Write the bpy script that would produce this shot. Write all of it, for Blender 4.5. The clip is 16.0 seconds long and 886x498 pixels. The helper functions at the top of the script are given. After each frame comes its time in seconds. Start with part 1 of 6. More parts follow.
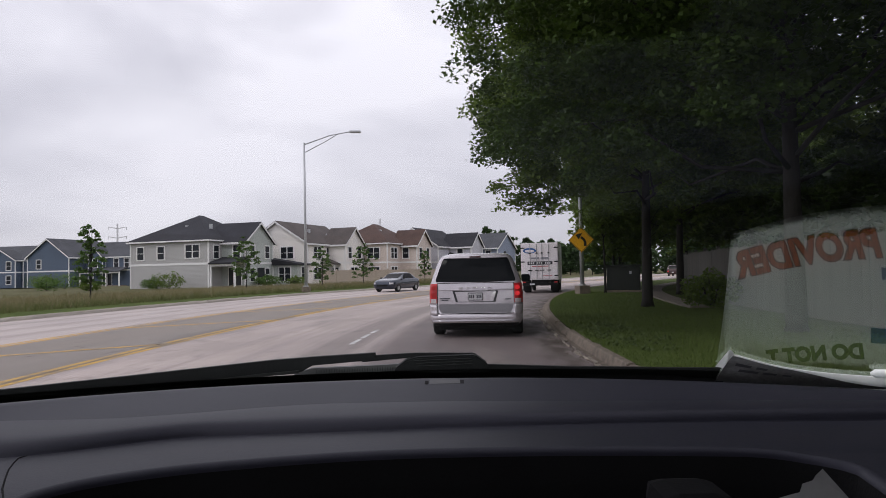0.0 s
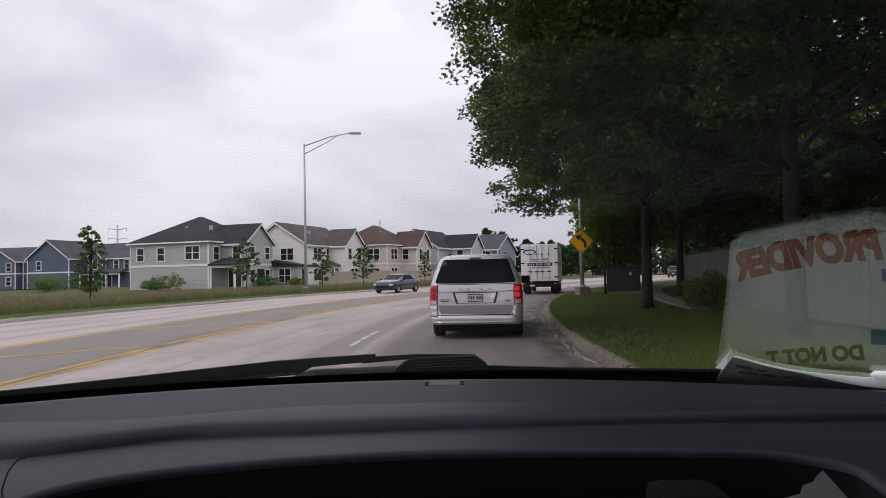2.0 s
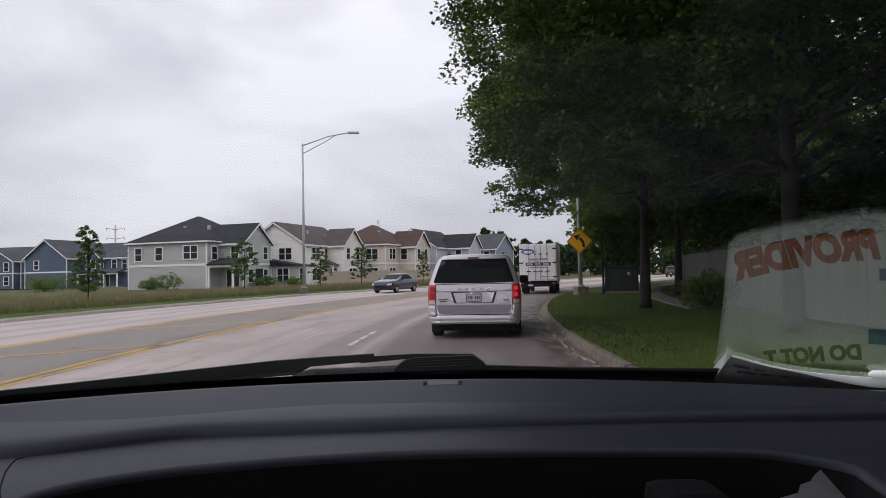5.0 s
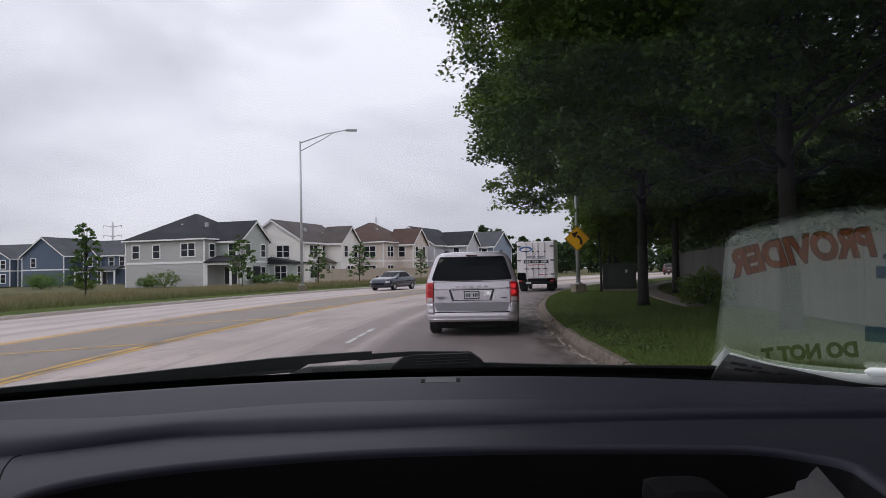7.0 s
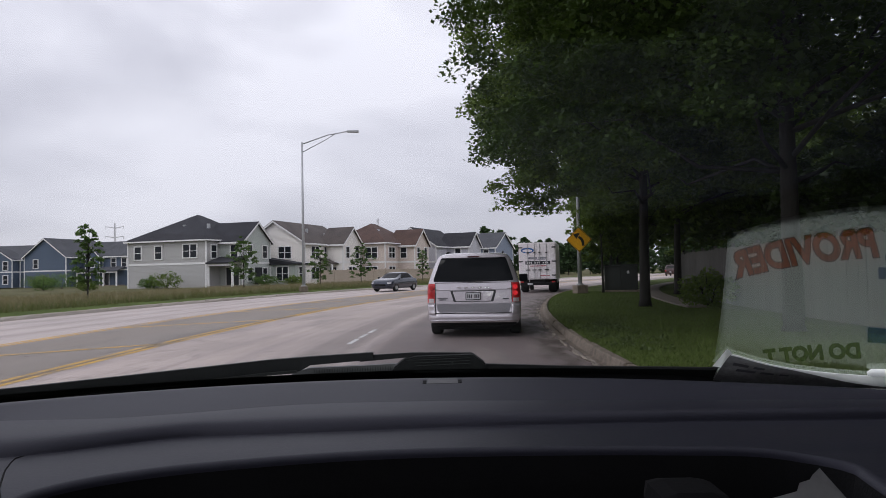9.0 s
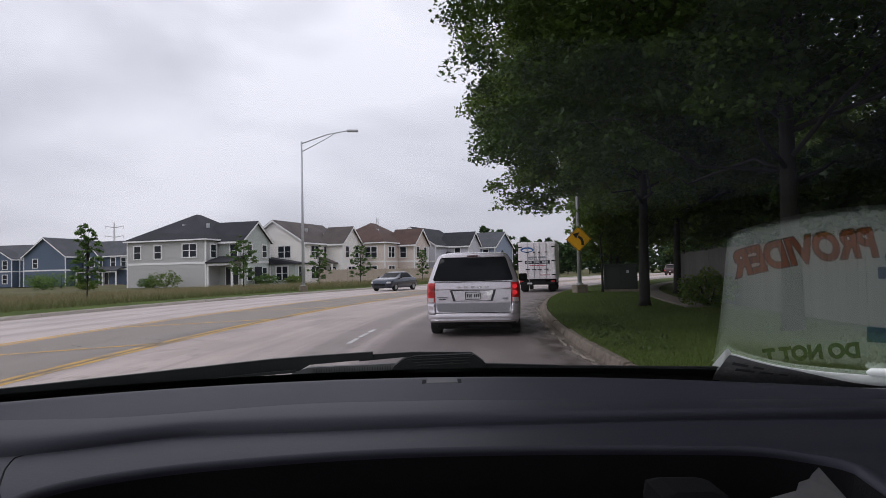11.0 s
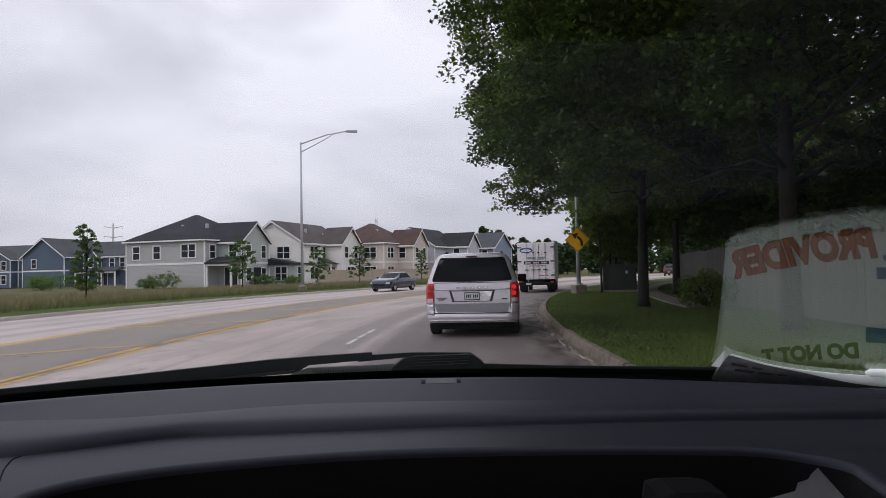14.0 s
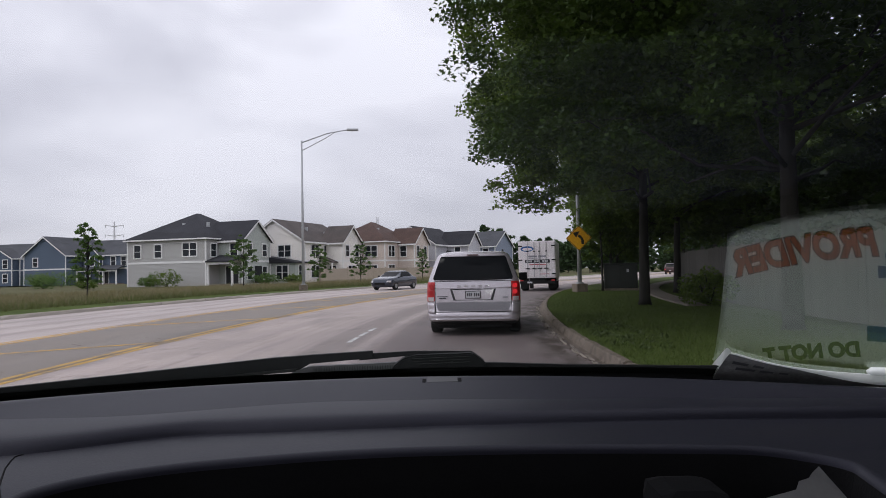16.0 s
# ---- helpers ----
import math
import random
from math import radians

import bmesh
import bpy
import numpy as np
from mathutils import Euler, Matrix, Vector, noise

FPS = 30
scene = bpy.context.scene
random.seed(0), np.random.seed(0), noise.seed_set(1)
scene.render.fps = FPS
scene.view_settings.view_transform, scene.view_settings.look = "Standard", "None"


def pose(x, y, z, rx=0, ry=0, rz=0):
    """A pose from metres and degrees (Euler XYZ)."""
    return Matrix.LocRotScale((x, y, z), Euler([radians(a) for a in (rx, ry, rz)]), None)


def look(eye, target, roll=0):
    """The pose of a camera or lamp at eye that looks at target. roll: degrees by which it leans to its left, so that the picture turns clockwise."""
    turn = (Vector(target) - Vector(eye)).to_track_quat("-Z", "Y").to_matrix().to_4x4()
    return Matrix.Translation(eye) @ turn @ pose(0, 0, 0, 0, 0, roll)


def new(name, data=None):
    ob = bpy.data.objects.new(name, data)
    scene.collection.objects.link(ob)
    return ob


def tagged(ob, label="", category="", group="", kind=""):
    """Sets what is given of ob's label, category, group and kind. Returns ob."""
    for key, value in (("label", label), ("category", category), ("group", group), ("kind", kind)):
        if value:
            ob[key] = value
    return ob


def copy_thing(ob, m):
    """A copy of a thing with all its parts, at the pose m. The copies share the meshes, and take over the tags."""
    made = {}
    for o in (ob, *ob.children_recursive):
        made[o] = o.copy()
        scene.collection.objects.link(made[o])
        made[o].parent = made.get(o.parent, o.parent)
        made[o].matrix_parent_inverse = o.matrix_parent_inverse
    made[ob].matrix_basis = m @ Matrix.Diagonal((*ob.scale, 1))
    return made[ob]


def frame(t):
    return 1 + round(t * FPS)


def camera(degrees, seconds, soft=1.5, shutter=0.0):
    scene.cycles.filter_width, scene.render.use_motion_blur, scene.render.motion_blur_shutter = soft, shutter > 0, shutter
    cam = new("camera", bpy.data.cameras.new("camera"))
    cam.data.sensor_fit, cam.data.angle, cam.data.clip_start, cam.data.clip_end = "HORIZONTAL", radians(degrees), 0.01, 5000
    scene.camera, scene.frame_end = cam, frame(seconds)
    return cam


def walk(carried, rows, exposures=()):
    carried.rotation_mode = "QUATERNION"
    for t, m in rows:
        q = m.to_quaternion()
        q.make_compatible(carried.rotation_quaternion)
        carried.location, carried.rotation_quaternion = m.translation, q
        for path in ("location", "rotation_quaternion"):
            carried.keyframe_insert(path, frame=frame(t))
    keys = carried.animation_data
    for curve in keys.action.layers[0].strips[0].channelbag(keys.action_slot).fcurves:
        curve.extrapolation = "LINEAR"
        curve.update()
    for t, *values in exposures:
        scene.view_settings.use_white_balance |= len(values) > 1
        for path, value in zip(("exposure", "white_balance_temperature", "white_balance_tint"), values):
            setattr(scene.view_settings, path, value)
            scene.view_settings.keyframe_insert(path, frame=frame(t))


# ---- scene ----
cam = camera(70.0, 16.0, soft=0.55)
EYE = (0.0, 0.0, 1.4)
# seconds, sway to the left and nod upwards, in degrees
SWAY = [(0.0, 0.23, 0.08), (0.5, 0.14, 0.13), (1.0, 0.13, 0.13), (1.5, 0.28, 0.24), (2.0, 0.23, 0.20), (2.5, 0.13, 0.06),
        (3.0, 0.06, 0.15), (3.5, 0.09, 0.13), (4.0, 0.08, 0.24), (4.5, -0.12, 0.13), (5.0, 0.08, 0.17), (6.2, -0.03, 0.05),
        (7.5, -0.13, -0.08), (8.0, -0.09, 0.01), (8.5, 0.04, 0.05), (9.7, 0.02, 0.03), (11.0, 0.00, 0.00), (11.5, 0.03, 0.00),
        (12.0, -0.01, 0.04), (12.5, -0.03, 0.03), (13.0, 0.05, 0.06), (13.5, -0.08, 0.00), (14.0, -0.08, 0.04),
        (14.5, 0.13, 0.12), (15.0, -0.05, 0.04), (15.5, 0.37, 0.08), (16.0, 0.01, -0.09)]
walk(cam, [(t, pose(*EYE, 92.0 + nod, 1.2, yaw)) for t, yaw, nod in SWAY],
     exposures=[(0.0, 0.15, 6400, 12), (5.0, 0.13, 6350, 11), (7.5, 0.10, 6250, 11), (16.0, 0.10, 6250, 11)])

# ---- light: an overcast sky with a weak, wide sun ----
world = bpy.data.worlds.new("overcast_sky")
scene.world = world
world.use_nodes = True
wn, wl = world.node_tree.nodes, world.node_tree.links
wn.clear()
w_out = wn.new("ShaderNodeOutputWorld")
w_bg = wn.new("ShaderNodeBackground")
w_sky = wn.new("ShaderNodeTexSky")
w_sky.sky_type, w_sky.sun_disc = "NISHITA", False
w_sky.sun_elevation, w_sky.sun_rotation = radians(53), radians(-131.6)
w_tc = wn.new("ShaderNodeTexCoord")
w_map = wn.new("ShaderNodeMapping")
w_map.inputs["Scale"].default_value = (1.0, 1.0, 2.4)
w_noise = wn.new("ShaderNodeTexNoise")
w_noise.inputs["Scale"].default_value = 2.3
w_noise.inputs["Detail"].default_value = 5.0
w_noise.inputs["Roughness"].default_value = 0.46
w_noise.inputs["Distortion"].default_value = 0.35
w_ramp = wn.new("ShaderNodeValToRGB")
w_ramp.color_ramp.elements[0].position = 0.34
w_ramp.color_ramp.elements[0].color = (0.66, 0.645, 0.715, 1)
w_ramp.color_ramp.elements[1].position = 0.58
w_ramp.color_ramp.elements[1].color = (0.99, 0.965, 1.03, 1)
w_scale = wn.new("ShaderNodeVectorMath")
w_scale.operation = "SCALE"
w_scale.inputs["Scale"].default_value = 0.10
w_mix = wn.new("ShaderNodeMix")
w_mix.data_type = "RGBA"
w_mix.inputs["Factor"].default_value = 0.93
wl.new(w_tc.outputs["Generated"], w_map.inputs["Vector"])
wl.new(w_map.outputs["Vector"], w_noise.inputs["Vector"])
wl.new(w_noise.outputs["Fac"], w_ramp.inputs["Fac"])
wl.new(w_sky.outputs["Color"], w_scale.inputs[0])
wl.new(w_scale.outputs["Vector"], w_mix.inputs["A"])
wl.new(w_ramp.outputs["Color"], w_mix.inputs["B"])
w_sep = wn.new("ShaderNodeSeparateXYZ")
w_grad = wn.new("ShaderNodeMapRange")
w_grad.inputs["From Min"].default_value, w_grad.inputs["From Max"].default_value = 0.0, 0.45
w_grad.inputs["To Min"].default_value, w_grad.inputs["To Max"].default_value = 0.93, 1.28
w_shade = wn.new("ShaderNodeVectorMath")
w_shade.operation = "SCALE"
wl.new(w_tc.outputs["Generated"], w_sep.inputs["Vector"])
wl.new(w_sep.outputs["Z"], w_grad.inputs["Value"])
wl.new(w_mix.outputs["Result"], w_shade.inputs[0])
wl.new(w_grad.outputs["Result"], w_shade.inputs["Scale"])
wl.new(w_shade.outputs["Vector"], w_bg.inputs["Color"])
w_bg.inputs["Strength"].default_value = 1.0
wl.new(w_bg.outputs["Background"], w_out.inputs["Surface"])
sun = new("sun", bpy.data.lights.new("sun", "SUN"))
sun.data.energy, sun.data.angle, sun.data.color = 0.5, radians(14), (1.0, 0.97, 0.93)
sun.matrix_world = look((-45, -40, 80), (0, 0, 0))


# ---- materials ----
def mat(name, color, rough=0.6, metal=0.0, var=0.15, scale=1.5, fine=40.0, bump=0.15, island=0.0, single=0.0, coat=0.0,
        stretch=(1, 1, 1), uv=False):
    """A procedural surface: base colour varied at two scales, fine relief, and a change from piece to piece."""
    m = bpy.data.materials.new(name)
    m.use_nodes = True
    n, l = m.node_tree.nodes, m.node_tree.links
    b = n["Principled BSDF"]
    tc = n.new("ShaderNodeTexCoord")
    mp = n.new("ShaderNodeMapping")
    mp.inputs["Scale"].default_value = stretch
    l.new(tc.outputs["UV" if uv else "Object"], mp.inputs["Vector"])
    big, small = n.new("ShaderNodeTexNoise"), n.new("ShaderNodeTexNoise")
    big.inputs["Scale"].default_value, small.inputs["Scale"].default_value = scale, fine
    big.inputs["Detail"].default_value, small.inputs["Detail"].default_value = 4, 3
    l.new(mp.outputs["Vector"], big.inputs["Vector"])
    l.new(mp.outputs["Vector"], small.inputs["Vector"])
    add = n.new("ShaderNodeMath")
    add.operation = "MULTIPLY_ADD"
    l.new(small.outputs["Fac"], add.inputs[0])
    add.inputs[1].default_value = 0.5
    l.new(big.outputs["Fac"], add.inputs[2])
    last = add.outputs[0]
    for socket, amount in ((("Random Per Island", island)), (("Random", single))):
        if amount:
            src = n.new("ShaderNodeNewGeometry" if socket == "Random Per Island" else "ShaderNodeObjectInfo")
            more = n.new("ShaderNodeMath")
            more.operation = "MULTIPLY_ADD"
            l.new(src.outputs[socket], more.inputs[0])
            more.inputs[1].default_value = amount
            l.new(last, more.inputs[2])
            last = more.outputs[0]
    lo, hi = 0.45, 1.05 + island + single
    ramp = n.new("ShaderNodeMapRange")
    ramp.inputs["From Min"].default_value, ramp.inputs["From Max"].default_value = lo, hi
    l.new(last, ramp.inputs["Value"])
    mix = n.new("ShaderNodeMix")
    mix.data_type = "RGBA"
    mix.inputs["A"].default_value = (*[c * (1 - var) for c in color], 1)
    mix.inputs["B"].default_value = (*[min(1, c * (1 + var)) for c in color], 1)
    l.new(ramp.outputs["Result"], mix.inputs["Factor"])
    l.new(mix.outputs["Result"], b.inputs["Base Color"])
    b.inputs["Roughness"].default_value, b.inputs["Metallic"].default_value = rough, metal
    b.inputs["Coat Weight"].default_value = coat
    if bump:
        bm_ = n.new("ShaderNodeBump")
        bm_.inputs["Strength"].default_value = bump
        bm_.inputs["Distance"].default_value = 0.02
        l.new(small.outputs["Fac"], bm_.inputs["Height"])
        l.new(bm_.outputs["Normal"], b.inputs["Normal"])
    return m


def leafy(name, color, var):
    m = mat(name, color, 0.55, 0, var, 0.5, 12, 0.0, island=0.9)
    n, l = m.node_tree.nodes, m.node_tree.links
    b, out = n["Principled BSDF"], n["Material Output"]
    b.inputs["Specular IOR Level"].default_value = 0.18
    tr = n.new("ShaderNodeBsdfTranslucent")
    tr.inputs["Color"].default_value = (color[0] * 1.5, color[1] * 1.6, color[2] * 0.8, 1)
    ms = n.new("ShaderNodeMixShader")
    ms.inputs["Fac"].default_value = 0.16
    l.new(b.outputs["BSDF"], ms.inputs[1])
    l.new(tr.outputs["BSDF"], ms.inputs[2])
    l.new(ms.outputs["Shader"], out.inputs["Surface"])
    return m


def glowing(name, color, strength):
    m = mat(name, color, 0.25, 0, 0.05, 3, 30, 0)
    b = m.node_tree.nodes["Principled BSDF"]
    b.inputs["Emission Color"].default_value = (*color, 1)
    b.inputs["Emission Strength"].default_value = strength
    return m


def siding(name, color, pitch=0.15):
    """Lapped boards: a saw-tooth relief along the height."""
    m = mat(name, color, 0.6, 0, 0.07, 0.4, 9, 0)
    n, l = m.node_tree.nodes, m.node_tree.links
    tc = n.new("ShaderNodeTexCoord")
    sep = n.new("ShaderNodeSeparateXYZ")
    l.new(tc.outputs["Object"], sep.inputs["Vector"])
    div = n.new("ShaderNodeMath")
    div.operation = "DIVIDE"
    l.new(sep.outputs["Z"], div.inputs[0])
    div.inputs[1].default_value = pitch
    fr = n.new("ShaderNodeMath")
    fr.operation = "FRACT"
    l.new(div.outputs[0], fr.inputs[0])
    bp = n.new("ShaderNodeBump")
    bp.inputs["Strength"].default_value = 0.7
    bp.inputs["Distance"].default_value = 0.02
    bp.invert = True
    l.new(fr.outputs[0], bp.inputs["Height"])
    l.new(bp.outputs["Normal"], n["Principled BSDF"].inputs["Normal"])
    return m


def road_surface(name):
    """Worn light asphalt: darker wheel tracks and stains along the lanes, fine aggregate, tree shade painted on the
    near lane.
    """
    m = mat(name, (0.515, 0.428, 0.392), 0.70, 0, 0.14, 0.35, 90, 0.35)
    n, l = m.node_tree.nodes, m.node_tree.links
    b = n["Principled BSDF"]
    base = b.inputs["Base Color"].links[0].from_socket
    uv = n.new("ShaderNodeUVMap")
    sep = n.new("ShaderNodeSeparateXYZ")
    l.new(uv.outputs["UV"], sep.inputs["Vector"])

    def streaks(sx, sy, lo, hi):
        mp = n.new("ShaderNodeMapping")
        mp.inputs["Scale"].default_value = (sx, sy, 1)
        l.new(uv.outputs["UV"], mp.inputs["Vector"])
        no = n.new("ShaderNodeTexNoise")
        no.inputs["Scale"].default_value = 1.0
        no.inputs["Detail"].default_value = 4
        l.new(mp.outputs["Vector"], no.inputs["Vector"])
        r = n.new("ShaderNodeMapRange")
        r.inputs["From Min"].default_value, r.inputs["From Max"].default_value = lo, hi
        l.new(no.outputs["Fac"], r.inputs["Value"])
        return r.outputs["Result"]

    def blend(fac, color, top, a):
        k = n.new("ShaderNodeMath")
        k.operation = "MULTIPLY"
        l.new(fac, k.inputs[0])
        k.inputs[1].default_value = top
        x = n.new("ShaderNodeMix")
        x.data_type = "RGBA"
        x.inputs["B"].default_value = (*color, 1)
        l.new(k.outputs[0], x.inputs["Factor"])
        l.new(a, x.inputs["A"])
        return x.outputs["Result"]

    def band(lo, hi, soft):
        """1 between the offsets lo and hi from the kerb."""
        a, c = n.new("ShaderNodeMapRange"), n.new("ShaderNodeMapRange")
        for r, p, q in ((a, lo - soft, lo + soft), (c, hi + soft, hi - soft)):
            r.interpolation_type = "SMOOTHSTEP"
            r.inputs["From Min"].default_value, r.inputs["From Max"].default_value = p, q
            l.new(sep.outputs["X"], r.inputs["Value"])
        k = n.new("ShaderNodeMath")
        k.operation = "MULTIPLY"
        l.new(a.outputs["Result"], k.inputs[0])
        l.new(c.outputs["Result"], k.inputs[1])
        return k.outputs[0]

    col = blend(streaks(1.6, 0.05, 0.45, 0.72), (0.36, 0.308, 0.298), 0.7, base)
    # near lane: darker asphalt, with the trees' shade painted in as well
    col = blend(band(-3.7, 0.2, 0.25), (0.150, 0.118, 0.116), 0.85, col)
    col = blend(band(-11.9, -8.4, 0.2), (0.205, 0.178, 0.145), 0.78, col)
    col = blend(streaks(0.5, 0.22, 0.56, 0.66), (0.13, 0.122, 0.118), 0.30, col)
    col = blend(band(-4.95, -4.05, 0.14), (0.175, 0.150, 0.146), 0.55, col)
    col = blend(streaks(5.0, 0.12, 0.50, 0.75), (0.20, 0.175, 0.17), 0.45, col)
    col = blend(streaks(0.9, 0.35, 0.50, 0.60), (0.30, 0.262, 0.235), 0.35, col)
    col = blend(streaks(2.6, 1.3, 0.60, 0.68), (0.15, 0.138, 0.125), 0.40, col)
    col = blend(band(-19.5, -12.1, 0.2), (0.62, 0.55, 0.52), 0.35, col)
    for a, c in ((-13.9, -13.4), (-15.6, -15.0), (-17.2, -16.8)):
        col = blend(band(a, c, 0.25), (0.27, 0.235, 0.23), 0.45, col)
    gut = n.new("ShaderNodeMath")
    gut.operation = "MULTIPLY"
    l.new(band(-0.75, 0.1, 0.22), gut.inputs[0])
    l.new(streaks(3.0, 1.1, 0.40, 0.62), gut.inputs[1])
    col = blend(gut.outputs[0], (0.070, 0.052, 0.036), 0.9, col)
    l.new(col, b.inputs["Base Color"])
    return m


M_ROAD = road_surface("worn_asphalt")
M_CONC = mat("concrete", (0.215, 0.175, 0.138), 0.9, 0, 0.6, 6.0, 45, 0.8, single=0.35)
M_WALKWAY = mat("pavement_concrete", (0.205, 0.175, 0.14), 0.85, 0, 0.2, 1.4, 35, 0.3, single=0.3)
M_KERBFAR = mat("pale_concrete", (0.44, 0.40, 0.35), 0.85, 0, 0.2, 1.4, 35, 0.3, single=0.3)
M_GUTTER = mat("broken_concrete", (0.30, 0.26, 0.215), 0.9, 0, 0.4, 5, 45, 0.6, single=0.8)
M_DEBRIS = mat("leaf_litter", (0.085, 0.058, 0.036), 0.9, 0, 0.4, 6, 60, 0.3)
M_TAR = mat("road_tar", (0.13, 0.122, 0.118), 0.6, 0, 0.3, 2, 40, 0.2)


def worn_paint(name, color, bare, lo, hi):
    """Road paint scrubbed off in patches, so that the asphalt shows between."""
    m = mat(name, color, 0.75, 0, 0.35, 1.3, 30, 0.2)
    n, l = m.node_tree.nodes, m.node_tree.links
    b = n["Principled BSDF"]
    paint = b.inputs["Base Color"].links[0].from_socket
    tc = n.new("ShaderNodeTexCoord")
    no, patch = n.new("ShaderNodeTexNoise"), n.new("ShaderNodeTexNoise")
    no.inputs["Scale"].default_value, no.inputs["Detail"].default_value, no.inputs["Roughness"].default_value = 7.0, 6, 0.75
    patch.inputs["Scale"].default_value, patch.inputs["Detail"].default_value = 0.55, 2
    both = n.new("ShaderNodeMath")
    both.operation = "ADD"
    r = n.new("ShaderNodeMapRange")
    r.inputs["From Min"].default_value, r.inputs["From Max"].default_value = lo, hi
    x = n.new("ShaderNodeMix")
    x.data_type = "RGBA"
    x.inputs["B"].default_value = (*bare, 1)
    for t in (no, patch):
        l.new(tc.outputs["Object"], t.inputs["Vector"])
    l.new(no.outputs["Fac"], both.inputs[0])
    l.new(patch.outputs["Fac"], both.inputs[1])
    l.new(both.outputs[0], r.inputs["Value"])
    l.new(r.outputs["Result"], x.inputs["Factor"])
    l.new(paint, x.inputs["A"])
    l.new(x.outputs["Result"], b.inputs["Base Color"])
    return m


M_YELLOW = worn_paint("yellow_road_paint", (0.62, 0.370, 0.075), (0.26, 0.215, 0.165), 0.98, 1.16)
M_STAIN = mat("stained_asphalt", (0.25, 0.185, 0.115), 0.8, 0, 0.5, 1.2, 30, 0.2)
M_WHITE = worn_paint("white_road_paint", (0.66, 0.65, 0.64), (0.22, 0.195, 0.185), 1.02, 1.2)
M_LAWN = mat("lawn", (0.081, 0.109, 0.029), 0.9, 0, 0.45, 0.45, 25, 0.5)
M_MEADOW = mat("meadow_soil", (0.12, 0.115, 0.060), 0.9, 0, 0.4, 0.3, 12, 0.5)
for m_ in (M_LAWN, M_MEADOW):
    m_.node_tree.nodes["Principled BSDF"].inputs["Specular IOR Level"].default_value = 0.05
M_GRASS = leafy("grass_blade", (0.095, 0.135, 0.032), 0.45)
M_TALL = leafy("dry_tall_grass", (0.225, 0.195, 0.115), 0.55)
M_ROUGH = leafy("rough_grass_blade", (0.138, 0.156, 0.060), 0.45)
M_LEAF = leafy("maple_leaf", (0.044, 0.076, 0.012), 0.5)
M_LEAF2 = leafy("ash_leaf", (0.108, 0.160, 0.028), 0.5)
M_WEED = leafy("weed_leaf", (0.085, 0.115, 0.045), 0.4)
M_YOUNG = leafy("young_leaf", (0.095, 0.165, 0.040), 0.5)
M_FAR = leafy("far_leaf", (0.045, 0.08, 0.028), 0.4)
M_BARK = mat("bark", (0.020, 0.017, 0.014), 0.95, 0, 0.4, 3, 30, 0.8, stretch=(1, 1, 0.25))
M_WOOD = mat("weathered_fence_wood", (0.105, 0.098, 0.088), 0.9, 0, 0.3, 1.2, 30, 0.3, single=0.5, stretch=(4, 4, 0.4))
M_VINYL = mat("beige_fence_panel", (0.480, 0.402, 0.318), 0.6, 0, 0.12, 1.0, 20, 0.1, single=0.2)
M_STEEL = mat("galvanised_steel", (0.46, 0.47, 0.48), 0.5, 0.45, 0.12, 2, 40, 0.05)
M_TRIM = mat("white_trim", (0.858, 0.847, 0.836), 0.5, 0, 0.05, 1, 20, 0.05)
M_PANE = mat("window_glass", (0.018, 0.022, 0.028), 0.06, 0, 0.1, 1, 10, 0)
M_PANE.node_tree.nodes["Principled BSDF"].inputs["Specular IOR Level"].default_value = 0.25
M_DOOR = mat("dark_glazed_door", (0.03, 0.032, 0.035), 0.15, 0, 0.1, 1, 10, 0)
M_ROOF_D = mat("charcoal_shingle", (0.023, 0.023, 0.029), 0.9, 0, 0.35, 0.6, 9, 0.5)
M_ROOF_B = mat("brown_shingle", (0.085, 0.070, 0.064), 0.9, 0, 0.3, 0.6, 9, 0.5)
M_ROOF_R = mat("russet_shingle", (0.085, 0.050, 0.040), 0.9, 0, 0.3, 0.6, 9, 0.5)
M_ROOF_G = mat("grey_shingle", (0.075, 0.078, 0.088), 0.9, 0, 0.3, 0.6, 9, 0.5)
M_SID_GREY = siding("grey_siding", (0.455, 0.447, 0.432))
M_SID_SAGE = siding("sage_siding", (0.470, 0.500, 0.462))
M_SID_WHITE = siding("off_white_siding", (0.90, 0.855, 0.80))
M_SID_BEIGE = siding("beige_siding", (0.68, 0.58, 0.51))
M_SID_MAUVE = siding("cool_grey_siding", (0.545, 0.538, 0.580))
M_SID_BLUE = siding("blue_siding", (0.088, 0.122, 0.180))
M_SID_BLUE2 = siding("slate_blue_siding", (0.224, 0.264, 0.343))
M_SILVER = mat("silver_car_paint", (0.61, 0.57, 0.60), 0.26, 0.5, 0.03, 1, 200, 0.01, coat=0.7)
M_SHADE = mat("plate_recess_shade", (0.025, 0.025, 0.028), 0.5, 0, 0.1, 3, 40, 0)
# darker copy of the silver for painted shade low on the tailgate
M_SILVER_SHADED = mat("shaded_silver_paint", (0.24, 0.235, 0.25), 0.3, 0.5, 0.03, 1, 200, 0.01, coat=0.5)
M_NAVY = mat("dark_blue_car_paint", (0.020, 0.028, 0.050), 0.25, 0.4, 0.05, 1, 200, 0.01, coat=0.7)
M_MAROON = mat("dark_red_car_paint", (0.040, 0.014, 0.013), 0.25, 0.4, 0.05, 1, 200, 0.01, coat=0.7)
M_CARGLASS = mat("tinted_car_glass", (0.010, 0.011, 0.013), 0.05, 0, 0.05, 1, 10, 0)
M_CARGLASS.node_tree.nodes["Principled BSDF"].inputs["Specular IOR Level"].default_value = 0.05
